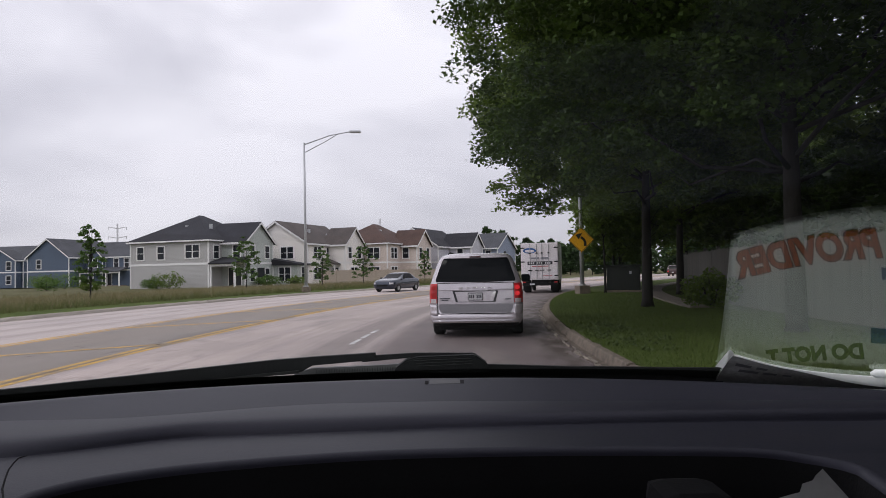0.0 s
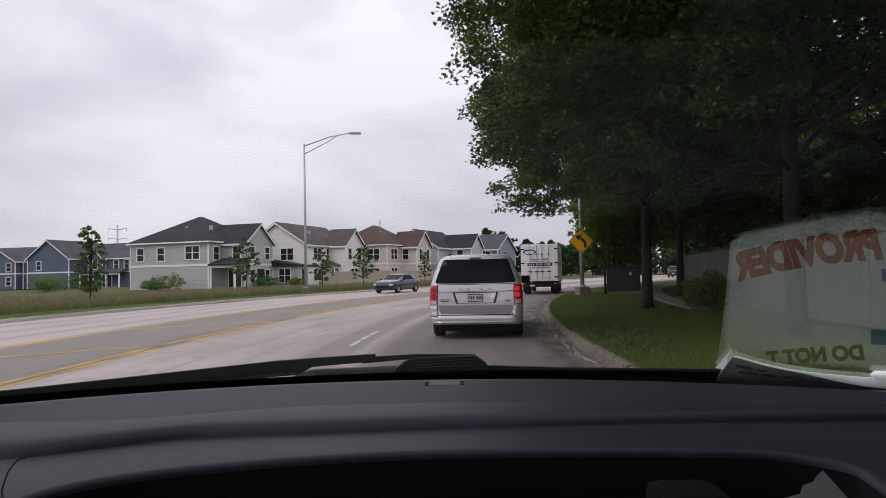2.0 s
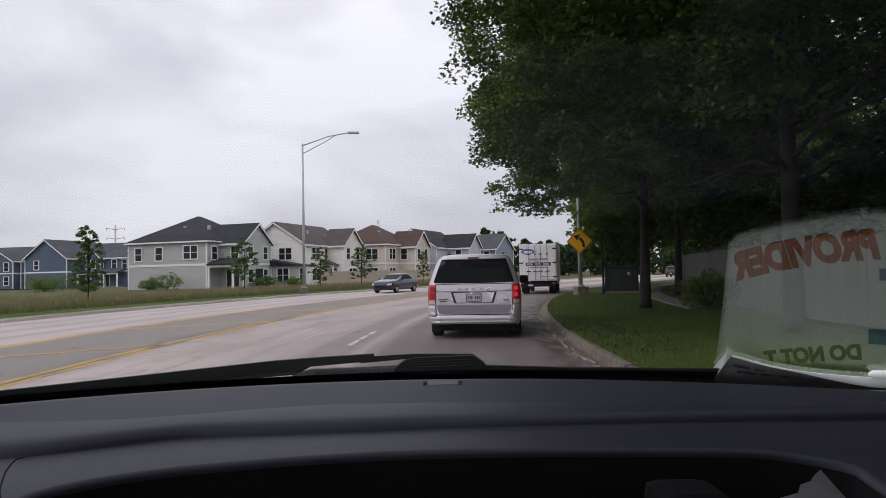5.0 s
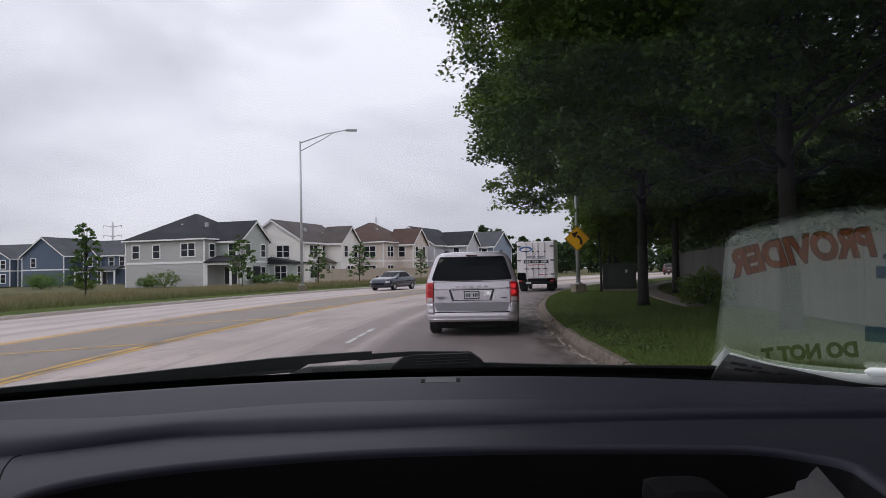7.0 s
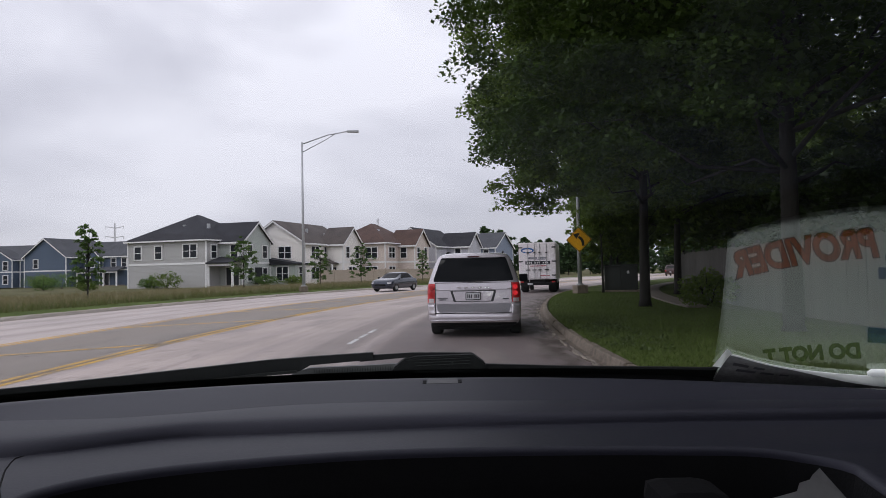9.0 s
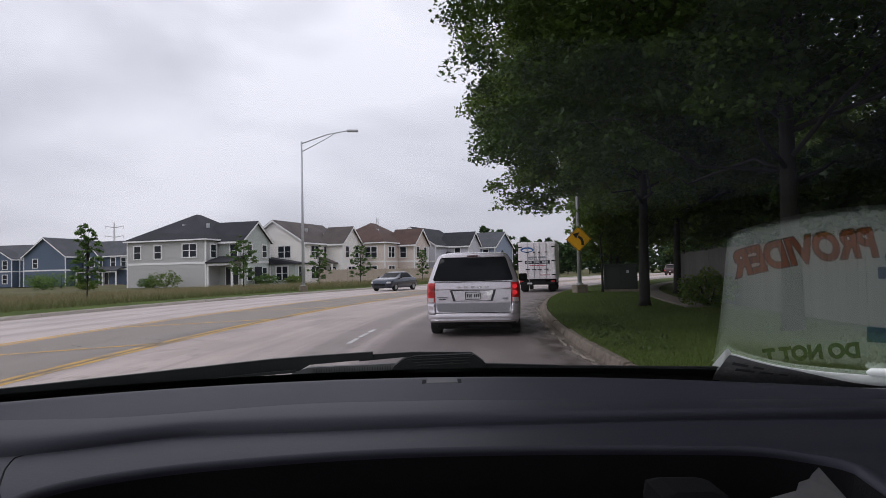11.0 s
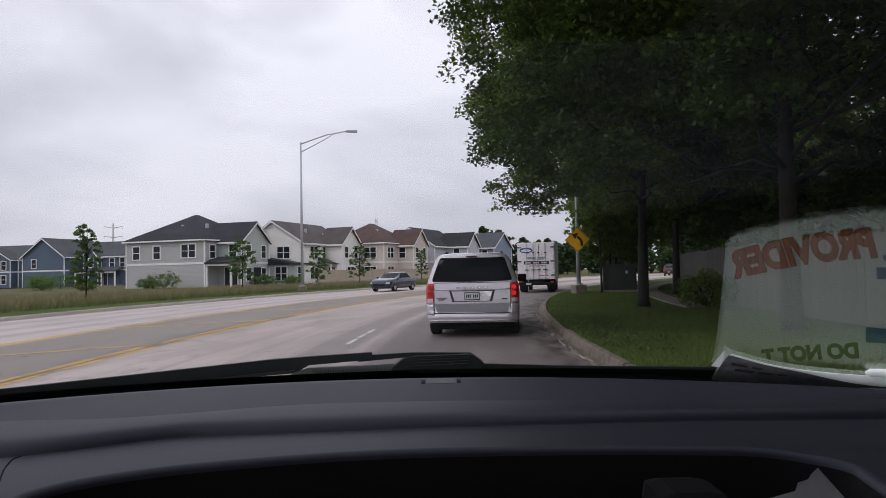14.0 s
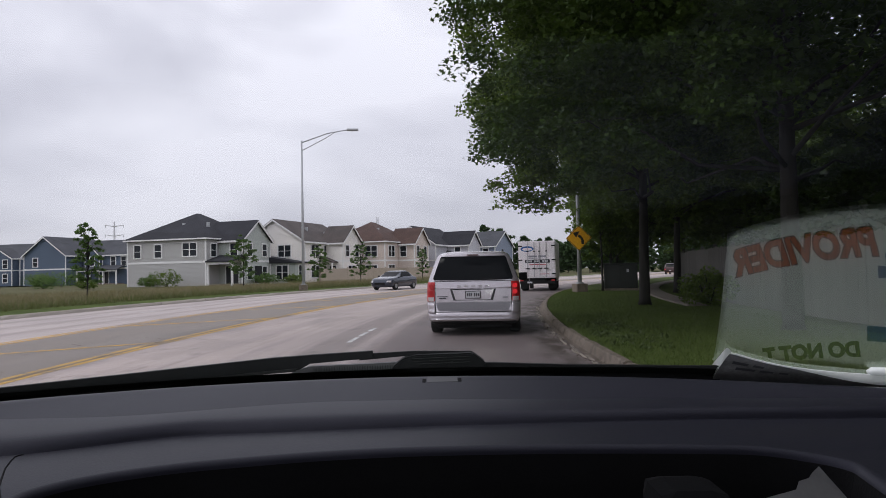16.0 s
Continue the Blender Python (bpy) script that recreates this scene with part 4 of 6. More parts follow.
board_fence = thing("board_fence", Matrix.Identity(4), "weathered grey vertical board fence behind the verge", "fence")
board_me = []
for k in range(4):
    hgt = 1.80 + 0.02 * k
    bm = prism(bmesh.new(), [(0, 0.03), (0.138, 0.03), (0.138, hgt - 0.03), (0.108, hgt), (0.03, hgt), (0, hgt - 0.03)], -0.01, 0.01, "y")
    me = bpy.data.meshes.new("board")
    bmesh.ops.recalc_face_normals(bm, faces=bm.faces)
    bm.to_mesh(me)
    bm.free()
    me.materials.append(M_WOOD)
    board_me.append(me)
s = 4.0
for i in range(290):
    x, y, a = along(s, 5.45 + 0.02 * s)
    ob = part_of("board", board_me[random.randrange(4)], None, board_fence)
    ob.matrix_local = Matrix.Translation((x, y, 0.15)) @ Matrix.Rotation(math.pi / 2 - a + random.uniform(-0.04, 0.04), 4, "Z") @ Matrix.Rotation(random.uniform(-0.012, 0.012), 4, "Y")
    s += 0.148
for i in range(18):
    x, y, a = along(4 + i * 2.4, 5.45 + 0.02 * (4 + i * 2.4) + 0.09)
    part("post", bx(-0.05, -0.05, 0, 0.05, 0.05, 1.95, 0.01), M_WOOD, board_fence).matrix_local = Matrix.Translation((x, y, 0.15)) @ Matrix.Rotation(-a, 4, "Z")


# ---- grass ----
def blades(name, pts, height, width, material, rng, label, category):
    n = len(pts)
    a = rng.uniform(0, math.tau, n)
    h_ = height * rng.uniform(0.45, 1.25, n)
    lean = rng.normal(0, 0.5, (n, 2)) * h_[:, None]
    w = width * rng.uniform(0.7, 1.3, n)
    dx, dy = np.cos(a) * w, np.sin(a) * w
    p = np.array(pts)
    v = np.stack([np.column_stack([p[:, 0] - dx, p[:, 1] - dy, p[:, 2]]), np.column_stack([p[:, 0] + dx, p[:, 1] + dy, p[:, 2]]),
                  np.column_stack([p[:, 0] + lean[:, 0], p[:, 1] + lean[:, 1], p[:, 2] + h_])], 1).reshape(-1, 3)
    ob = part_of(name, leaf_mesh(name, [(v, np.arange(n * 3).reshape(n, 3))], material), None)
    return tagged(ob, label, category, kind="stuff")


rng = np.random.default_rng(8)
pts = []
for _ in range(60000):
    s, o = 6 + 30 * rng.random() ** 1.5, rng.uniform(0.17, 5.2)
    if 4.3 < o < 5.2 and s > 19.9:
        continue
    x, y, _a = along(s, o)
    pts.append((x, y, 0.13))
blades("lawn_grass", pts, 0.055, 0.006, M_GRASS, rng, "short mown green grass blades", "grass")
pts = []
for _ in range(45000):
    s, o = rng.uniform(8, 84), -WIDE - 3.2 - 11 * rng.random() ** 1.3
    x, y, _a = along(s, o)
    pts.append((x, y, 0.12))
blades("tall_grass", pts, 0.5, 0.018, M_TALL, rng, "tall dry tan and green meadow grass", "grass")
pts = []
for _ in range(30000):
    s, o = rng.uniform(8, 84), -WIDE - 2.3 - abs(rng.normal(0, 3.2))
    x, y, _a = along(s, o)
    pts.append((x, y, 0.12))
blades("rough_grass", pts, 0.34, 0.016, M_ROUGH, rng, "rough green grass at the meadow's edge", "grass")


rng = np.random.default_rng(77)
c = []
for _ in range(34):
    s0, o0 = rng.uniform(9.5, 15), rng.uniform(0.25, 1.5)
    for _k in range(22):
        x, y, _a = along(s0 + rng.normal(0, 0.09), o0 + rng.normal(0, 0.07))
        c.append((x, y, 0.15 + abs(rng.normal(0, 0.035))))
weeds = part_of("weeds", leaf_mesh("weeds", [leaves(np.array(c), 0.055, rng, 0.0, 0.7)], M_WEED), None)
tagged(weeds, "low broad-leaved weeds in the grass near the kerb", "weeds", kind="stuff")


def shrub(seed, x, y, r, hgt, material, label, leaf=0.22, count=900):
    g = np.random.default_rng(seed)
    top = thing("shrub", at(x, y, 0.1), label, "shrub", "shrubs")
    bm = bmesh.new()
    for k in range(6):
        a = k * 1.05
        tube(bm, [(0, 0, -0.05), (math.cos(a) * r * 0.3, math.sin(a) * r * 0.3, hgt * 0.5), (math.cos(a) * r * 0.6, math.sin(a) * r * 0.6, hgt * 0.85)], [0.03, 0.02, 0.008], 5)
    part("stem", bm, M_BARK, top)
    q = g.normal(size=(count, 3))
    q /= np.linalg.norm(q, axis=1)[:, None]
    q = q * (g.uniform(0.3, 1, (count, 1)) ** 0.5) * (1 + 0.25 * np.sin(q[:, :1] * 7 + seed)) * [r, r, hgt / 2] + [0, 0, hgt / 2]
    part_of("foliage", leaf_mesh("foliage", [leaves(q, leaf, g)], material), None, top)


for i, (x, y, r, hgt) in enumerate(((-31.5, 72, 1.9, 1.9), (-35, 75.5, 1.2, 1.3), (-21.6, 77, 1.5, 1.4), (-18.2, 77, 1.2, 1.2), (-48, 76, 1.4, 1.6),
                                    (-53, 88, 2.2, 2.2), (-57, 90, 1.8, 2.0), (-64, 100, 2.0, 2.2), (-14.5, 79, 1.1, 0.9), (-39.5, 70, 1.1, 1.2))):
    shrub(50 + i, x, y, r, hgt, M_YOUNG if i % 3 else M_LEAF2, "rounded green shrub in the meadow by the houses")

shrub(64, 8.1, 19.4, 0.75, 1.15, M_LEAF2, "loose green shrub in front of the board fence", 0.10, 3200)


# ---- street furniture ----
def street_lamp(m, height, arm, label, sign=False):
    top = thing("street_lamp", m, label, "street lamp", "street lamps")
    part("footing", bx(-0.3, -0.3, -0.05, 0.3, 0.3, 0.42, 0.03), M_CONC, top)
    part("pole", tube(bmesh.new(), [(0, 0, 0.42), (0, 0, height * 0.5), (0, 0, height)], [0.11, 0.088, 0.062], 14), M_STEEL, top, smooth=True)
    part("base_flange", tube(bmesh.new(), [(0, 0, 0.42), (0, 0, 0.5)], [0.2, 0.2], 14), M_STEEL, top)
    up = bmesh.new()
    tube(up, [(0, 0, height - 0.15), (arm * 0.55, 0, height + 0.55), (arm, 0, height + 0.85)], [0.045, 0.04, 0.035], 8)
    part("mast_arm", up, M_STEEL, top, smooth=True)
    lo = bmesh.new()
    tube(lo, [(0, 0, height - 0.75), (arm * 0.5, 0, height + 0.18), (arm * 0.72, 0, height + 0.66)], [0.035, 0.032, 0.03], 8)
    part("lower_arm", lo, M_STEEL, top, smooth=True)
    part("lamp_head", bx(arm - 0.1, -0.15, height + 0.76, arm + 0.75, 0.15, height + 0.92, 0.05), M_STEEL, top)
    return top


street_lamp(at(-10.2, 46.2, 0.12, 8), 11.0, 3.4, "tall galvanised street lamp with a curved mast arm")
street_lamp(at(7.02, 32.6, 0.14, 195), 10.5, 3.2, "galvanised street lamp carrying a yellow road sign")

# the bend sign on the lamp's pole
sign = thing("road_sign", at(7.0, 32.46, 2.9, -4), "yellow diamond road sign with a black left-bend arrow", "road sign")
part("plate", bx(-0.46, -0.006, -0.46, 0.46, 0.006, 0.46, 0.0, Matrix.Rotation(radians(45), 4, "Y")), M_SIGN, sign)
rim = bmesh.new()
for k in range(4):
    box(rim, -0.44, -0.010, 0.42, 0.44, -0.007, 0.44, Matrix.Rotation(radians(45 + 90 * k), 4, "Y"))
part("border", rim, M_SIGNBLACK, sign)
arrow = bmesh.new()
cx_, cz_, ro, ri = -0.16, -0.20, 0.42, 0.29
arc = [(cx_ + ro * math.cos(a), cz_ + ro * math.sin(a)) for a in np.linspace(0, 1.2, 9)]
arc += [(cx_ + ri * math.cos(a), cz_ + ri * math.sin(a)) for a in np.linspace(1.2, 0, 9)]
prism(arrow, [(0.26, -0.32), *arc, (0.13, -0.32)], -0.010, -0.007, "y")
prism(arrow, [(-0.30, 0.27), (0.05, 0.35), (-0.13, 0.02)], -0.0101, -0.007, "y")
part("arrow", arrow, M_SIGNBLACK, sign)

cabinet = thing("utility_cabinet", at(9.4, 33.6, 0.15, -14), "dark green metal utility cabinet on the grass", "utility cabinet")
part("body", bx(-0.85, -0.5, 0.1, 0.85, 0.5, 1.35, 0.03), M_BOX, cabinet)
part("lid", bx(-0.9, -0.55, 1.35, 0.9, 0.55, 1.43, 0.02), M_BOX, cabinet)
part("plinth", bx(-0.95, -0.6, -0.03, 0.95, 0.6, 0.1, 0.01), M_CONC, cabinet)
part("door", bx(-0.78, -0.525, 0.18, -0.02, -0.5, 1.28, 0.008), M_BOX, cabinet)
part("door", bx(0.02, -0.525, 0.18, 0.78, -0.5, 1.28, 0.008), M_BOX, cabinet)
part("notice", bx(0.3, -0.531, 0.95, 0.42, -0.527, 1.1), M_PLATE, cabinet, "small white warning label")

# pale lattice mast far behind the houses
mast = thing("lattice_mast", at(-22, 215, 0), "tall pale lattice mast far behind the houses", "mast")
for x, y in ((-0.6, -0.6), (0.6, -0.6), (0.6, 0.6), (-0.6, 0.6)):
    part("leg", tube(bmesh.new(), [(x, y, -0.2), (x * 0.4, y * 0.4, 20)], [0.14, 0.09], 6), M_TOWER, mast)
br = bmesh.new()
for k in range(12):
    r0, r1, z0 = 0.6 - 0.03 * k, 0.6 - 0.03 * (k + 1), k * 1.65
    for sgn in (-1, 1):
        tube(br, [(-r0 * sgn, -r0, z0), (r1 * sgn, -r1, z0 + 1.65)], [0.05, 0.05], 4)
part("bracing", br, M_TOWER, mast)


pylon = thing("power_pylon", at(-205, 395, 0, 8), "tall white power pylon far behind the houses", "power pylon")
part("pole", tube(bmesh.new(), [(0, 0, -0.2), (0, 0, 36)], [0.9, 0.45], 10), M_TOWER, pylon)
for z in (21, 27, 33):
    for sx in (-1, 1):
        part("cross_arm", tube(bmesh.new(), [(sx * 0.3, 0, z), (sx * 5.5, 0, z + 0.9)], [0.4, 0.22], 6), M_TOWER, pylon)
        part("insulator", tube(bmesh.new(), [(sx * 5.3, 0, z + 0.8), (sx * 5.3, 0, z - 0.9)], [0.14, 0.14], 6), M_STEEL, pylon)


# ---- vehicles ----
def shell(levels, n=10):
    """A car body from rounded outlines at rising heights: z, half width, rear y, front y, corner radius."""
    bm = bmesh.new()
    rings = []
    for z, w, yb, yf, r in levels:
        ring = []
        for cx, cy, a0 in ((w - r, yf - r, 0), (-w + r, yf - r, 90), (-w + r, yb + r, 180), (w - r, yb + r, 270)):
            for k in range(n):
                a = radians(a0 + 90 * k / (n - 1))
                ring.append(bm.verts.new((cx + r * math.cos(a), cy + r * math.sin(a), z)))
        rings.append(ring)
    m = len(rings[0])
    for r0, r1 in zip(rings, rings[1:]):
        for k in range(m):
            bm.faces.new((r0[k], r0[(k + 1) % m], r1[(k + 1) % m], r1[k]))
    bm.faces.new(rings[0][::-1])
    bm.faces.new(rings[-1])
    return bm


def level_at(levels, z):
    for p, q in zip(levels, levels[1:]):
        if p[0] <= z <= q[0]:
            k = (z - p[0]) / (q[0] - p[0])
            return [p[i] + (q[i] - p[i]) * k for i in range(5)]
    return levels[-1]


def rear_patch(levels, x0, x1, z0, z1, off, inset=lambda x, z: (x, z), nx=14, nz=8, front=False, thick=0.012):
    """A sheet that hugs the body's end between two widths and heights, standing off it a little."""
    bm = bmesh.new()
    grids = []
    for o in (off, off - thick):
        g = []
        for j in range(nz + 1):
            row = []
            for i in range(nx + 1):
                x, z = inset(x0 + (x1 - x0) * i / nx, z0 + (z1 - z0) * j / nz)
                _, w, yb, yf, r = level_at(levels, z)
                ax = min(abs(x), w - 0.002)
                e = 0 if ax < w - r else r - math.sqrt(max(0, r * r - (ax - w + r) ** 2))
                y = yf - e + o if front else yb + e - o
                row.append(bm.verts.new((math.copysign(ax, x), y, z)))
            g.append(row)
        grids.append(g)
    a, b = grids
    for j in range(nz):
        for i in range(nx):
            bm.faces.new((a[j][i], a[j][i + 1], a[j + 1][i + 1], a[j + 1][i]))
            bm.faces.new((b[j][i], b[j + 1][i], b[j + 1][i + 1], b[j][i + 1]))
    for g0, g1 in ((a, b),):
        for i in range(nx):
            bm.faces.new((g0[0][i], g1[0][i], g1[0][i + 1], g0[0][i + 1]))
            bm.faces.new((g0[nz][i], g0[nz][i + 1], g1[nz][i + 1], g1[nz][i]))
        for j in range(nz):
            bm.faces.new((g0[j][0], g0[j + 1][0], g1[j + 1][0], g1[j][0]))
            bm.faces.new((g0[j][nx], g1[j][nx], g1[j + 1][nx], g0[j + 1][nx]))
    return bm


def side_patch(levels, side, y0, y1, z0, z1, off, slant0=0.0, slant1=0.0, nz=6):
    bm = bmesh.new()
    rows = []
    for j in range(nz + 1):
        k = j / nz
        z = z0 + (z1 - z0) * k
        w = level_at(levels, z)[1] + off
        rows.append([bm.verts.new((side * w, y, z)) for y in (y0 + slant0 * k, y1 + slant1 * k)] +
                    [bm.verts.new((side * (w - 0.02), y, z)) for y in (y1 + slant1 * k, y0 + slant0 * k)])
    for r, s in zip(rows, rows[1:]):
        for i in range(4):
            bm.faces.new((r[i], r[(i + 1) % 4], s[(i + 1) % 4], s[i]))
    bm.faces.new(rows[0][::-1])
    bm.faces.new(rows[-1])
    return bm


def wheel(top, x, y, r, w):
    outer = bmesh.new()
    prof = [(r * 0.62, -w / 2), (r * 0.92, -w / 2), (r, -w * 0.36), (r, w * 0.36), (r * 0.92, w / 2), (r * 0.62, w / 2)]
    n = 24
    rings = [[outer.verts.new((x + b, y + a * math.cos(k * math.tau / n), r + a * math.sin(k * math.tau / n))) for a, b in prof] for k in range(n)]
    for k in range(n):
        p, q = rings[k], rings[(k + 1) % n]
        for i in range(len(prof)):
            j = (i + 1) % len(prof)
            outer.faces.new((p[i], p[j], q[j], q[i]))
    ty = part("wheel", outer, M_RUBBER, top, smooth=False)
    rim = tube(bmesh.new(), [(x - w * 0.42, y, r), (x + w * 0.42, y, r)], [r * 0.63, r * 0.63], 20)
    part("rim", rim, M_STEEL, ty)


VAN = [(0.24, 0.88, 0.20, 4.95, 0.16), (0.31, 0.95, 0.05, 5.06, 0.22), (0.40, 0.985, 0.005, 5.12, 0.26), (0.47, 0.992, 0.0, 5.12, 0.27), (0.505, 0.99, 0.035, 5.12, 0.25),
       (0.53, 0.99, 0.075, 5.12, 0.22), (0.70, 0.998, 0.082, 5.10, 0.20), (0.95, 1.0, 0.09, 4.98, 0.19), (1.10, 0.988, 0.10, 4.6, 0.18), (1.17, 0.965, 0.115, 4.3, 0.17),
       (1.30, 0.925, 0.165, 3.9, 0.16), (1.50, 0.86, 0.255, 3.45, 0.16), (1.66, 0.80, 0.335, 3.1, 0.17), (1.73, 0.755, 0.385, 2.95, 0.20), (1.775, 0.69, 0.47, 2.75, 0.25), (1.795, 0.60, 0.6, 2.5, 0.3)]
van = thing("minivan", at(0.612, 13.3, 0.0, -6.0), "silver minivan with a tinted rear window on the road", "minivan")
part("body", shell(VAN), M_SILVER, van, smooth=True)
part("rear_window", rear_patch(VAN, -0.86, 0.86, 1.175, 1.675, 0.012, lambda x, z: (x * (1 - 0.185 * (z - 1.175) / 0.49) * (1 - 0.035 * max(0.0, 1 - (z - 1.175) / 0.05) ** 2 - 0.03 * max(0.0, 1 - (1.675 - z) / 0.05) ** 2), z + 0.012 * (x / 0.86) ** 2), nz=16), M_CARGLASS, van, "dark tinted rear window")
part("spoiler", rear_patch(VAN, -0.67, 0.67, 1.69, 1.745, 0.045, thick=0.06), M_SILVER, van)
part("brake_light", bx(-0.12, 0.305, 1.70, 0.12, 0.35, 1.725, 0.005), M_DARKRED, van, "high brake light in the spoiler")
for sx in (-1, 1):
    tl = part("tail_light", rear_patch(VAN, sx * 0.815, sx * 0.99, 0.74, 1.145, 0.018, lambda x, z: (x - math.copysign(0.05 * max(0.0, z - 1.0), x), z), nx=8), M_RED, van, "red tail light cluster")
    part("reversing_lens", rear_patch(VAN, sx * 0.83, sx * 0.96, 0.745, 0.825, 0.026, nx=6, nz=2), M_LENS, tl)
    for zc in (1.055, 0.925):
        part("lit_ring", tube(bmesh.new(), [(sx * 0.885, 0.12, zc), (sx * 0.885, 0.062, zc)], [0.052, 0.048], 14), M_LIT if sx > 0 else M_RED, tl)
    part("bumper_corner", rear_patch(VAN, sx * 0.80, sx * 0.99, 0.49, 0.70, 0.035, lambda x, z: (x + math.copysign(0.10 * max(0.0, z - 0.55), x), z), nx=6, nz=4), M_SILVER, van, smooth=True)
    part("side_window", side_patch(VAN, sx, 0.75, 2.75, 1.20, 1.62, 0.012, 0.12, -0.1), M_CARGLASS, van)
    part("front_side_window", side_patch(VAN, sx, 2.85, 3.75, 1.20, 1.60, 0.012, 0.0, -0.55), M_CARGLASS, van)
    mirror = part("door_mirror", bx(sx * 1.13 - 0.11, 3.45, 1.10, sx * 1.13 + 0.11, 3.6, 1.30, 0.035), M_BLACK, van)
    part("mirror_glass", bx(sx * 1.13 - 0.09, 3.44, 1.12, sx * 1.13 + 0.09, 3.448, 1.28), M_CARGLASS, mirror)
    part("roof_rail", tube(bmesh.new(), [(sx * 0.62, 0.8, 1.785), (sx * 0.63, 1.2, 1.83), (sx * 0.63, 2.4, 1.83), (sx * 0.60, 2.7, 1.78)], [0.02] * 4, 8), M_BLACK, van)
    for y in (1.0, 4.0):
        wheel(van, sx * 0.87, y, 0.345, 0.235)
part("tailgate_seam", rear_patch(VAN, -0.80, 0.80, 0.507, 0.522, 0.006, nz=1), M_BLACK, van)
for sx in (-1, 1):
    part("tailgate_gap", rear_patch(VAN, sx * 0.80, sx * 0.812, 0.52, 1.16, 0.004, nx=2), M_BLACK, van)
part("glass_gap", rear_patch(VAN, -0.80, 0.80, 1.150, 1.162, 0.004, nz=1), M_BLACK, van)
part("tailgate_crease", rear_patch(VAN, -0.80, 0.80, 1.00, 1.025, 0.016, nz=2), M_SILVER, van, smooth=True)
# shade where the tailgate curves under, painted as a darker patch
part("tailgate_shade", rear_patch(VAN, -0.785, 0.785, 0.535, 0.715, 0.006, lambda x, z: (x * (0.90 + 0.10 * math.sqrt(max(0.0, 1 - ((0.715 - z) / 0.182) ** 2))), z), nz=10), M_SILVER_SHADED, van, "lower tailgate shade painted as a darker band")
part("bumper_step", rear_patch(VAN, -0.93, 0.93, 0.322, 0.358, 0.05, nx=40, nz=3, thick=0.06), M_CHROME, van, "bright lower bumper strip")
part("valance", rear_patch(VAN, -0.90, 0.90, 0.245, 0.318, 0.035, nx=40, nz=3, thick=0.05), M_BLACK, van, "black lower bumper valance")
# the recess is flat: dark sheets paint the shade of its edges
part("recess_edge_shade", rear_patch(VAN, -0.485, 0.485, 0.752, 0.99, 0.008, lambda x, z: (x * (0.86 + 0.14 * (z - 0.752) / 0.238), z), nz=2), M_SHADE, van, "painted shade round the plate recess")
part("plate_recess", rear_patch(VAN, -0.44, 0.44, 0.765, 0.985, 0.010, lambda x, z: (x * (0.84 + 0.16 * (z - 0.765) / 0.22), z), nz=2), M_SILVER, van, "bright number plate recess")
# black strip for the shade under the recess's upper edge
part("recess_shade", rear_patch(VAN, -0.45, 0.45, 0.975, 0.99, 0.014, nz=1), M_BLACK, van)
pl = part("number_plate", bx(-0.16, 0.052, 0.79, 0.16, 0.066, 0.95, 0.004), M_BLACK, van, "number plate with dark frame and bars")
part("plate_face", bx(-0.145, 0.048, 0.805, 0.145, 0.0515, 0.935), M_PLATE, pl)
for k in range(-3, 4):
    if k:
        part("plate_bar", bx(k * 0.038 - 0.012, 0.044, 0.835, k * 0.038 + 0.012, 0.0475, 0.905), M_INK, pl)
for k in range(5):
    part("badge", bx(-0.30 + k * 0.15 - 0.04, 0.065, 1.045, -0.30 + k * 0.15 + 0.04, 0.085, 1.068), M_CHROME, van)
part("script_badge", bx(-0.76, 0.06, 0.83, -0.54, 0.08, 0.843), M_INK, van)
part("script_badge", bx(-0.72, 0.06, 0.79, -0.58, 0.08, 0.808), M_INK, van)
part("script_badge", bx(0.62, 0.06, 0.80, 0.74, 0.08, 0.818), M_INK, van)
part("wiper", tube(bmesh.new(), [(0.02, 0.11, 1.185), (0.5, 0.115, 1.205)], [0.014, 0.01], 6), M_BLACK, van)
part("underbody", bx(-0.80, 0.35, 0.15, 0.80, 4.6, 0.30, 0.03), M_BLACK, van)
part("axle_beam", tube(bmesh.new(), [(-0.8, 1.0, 0.3), (0.8, 1.0, 0.3)], [0.05, 0.05], 8), M_BLACK, van)
part("exhaust", tube(bmesh.new(), [(0.55, 0.3, 0.25), (0.55, 0.08, 0.25)], [0.035, 0.035], 10), M_BLACK, van)

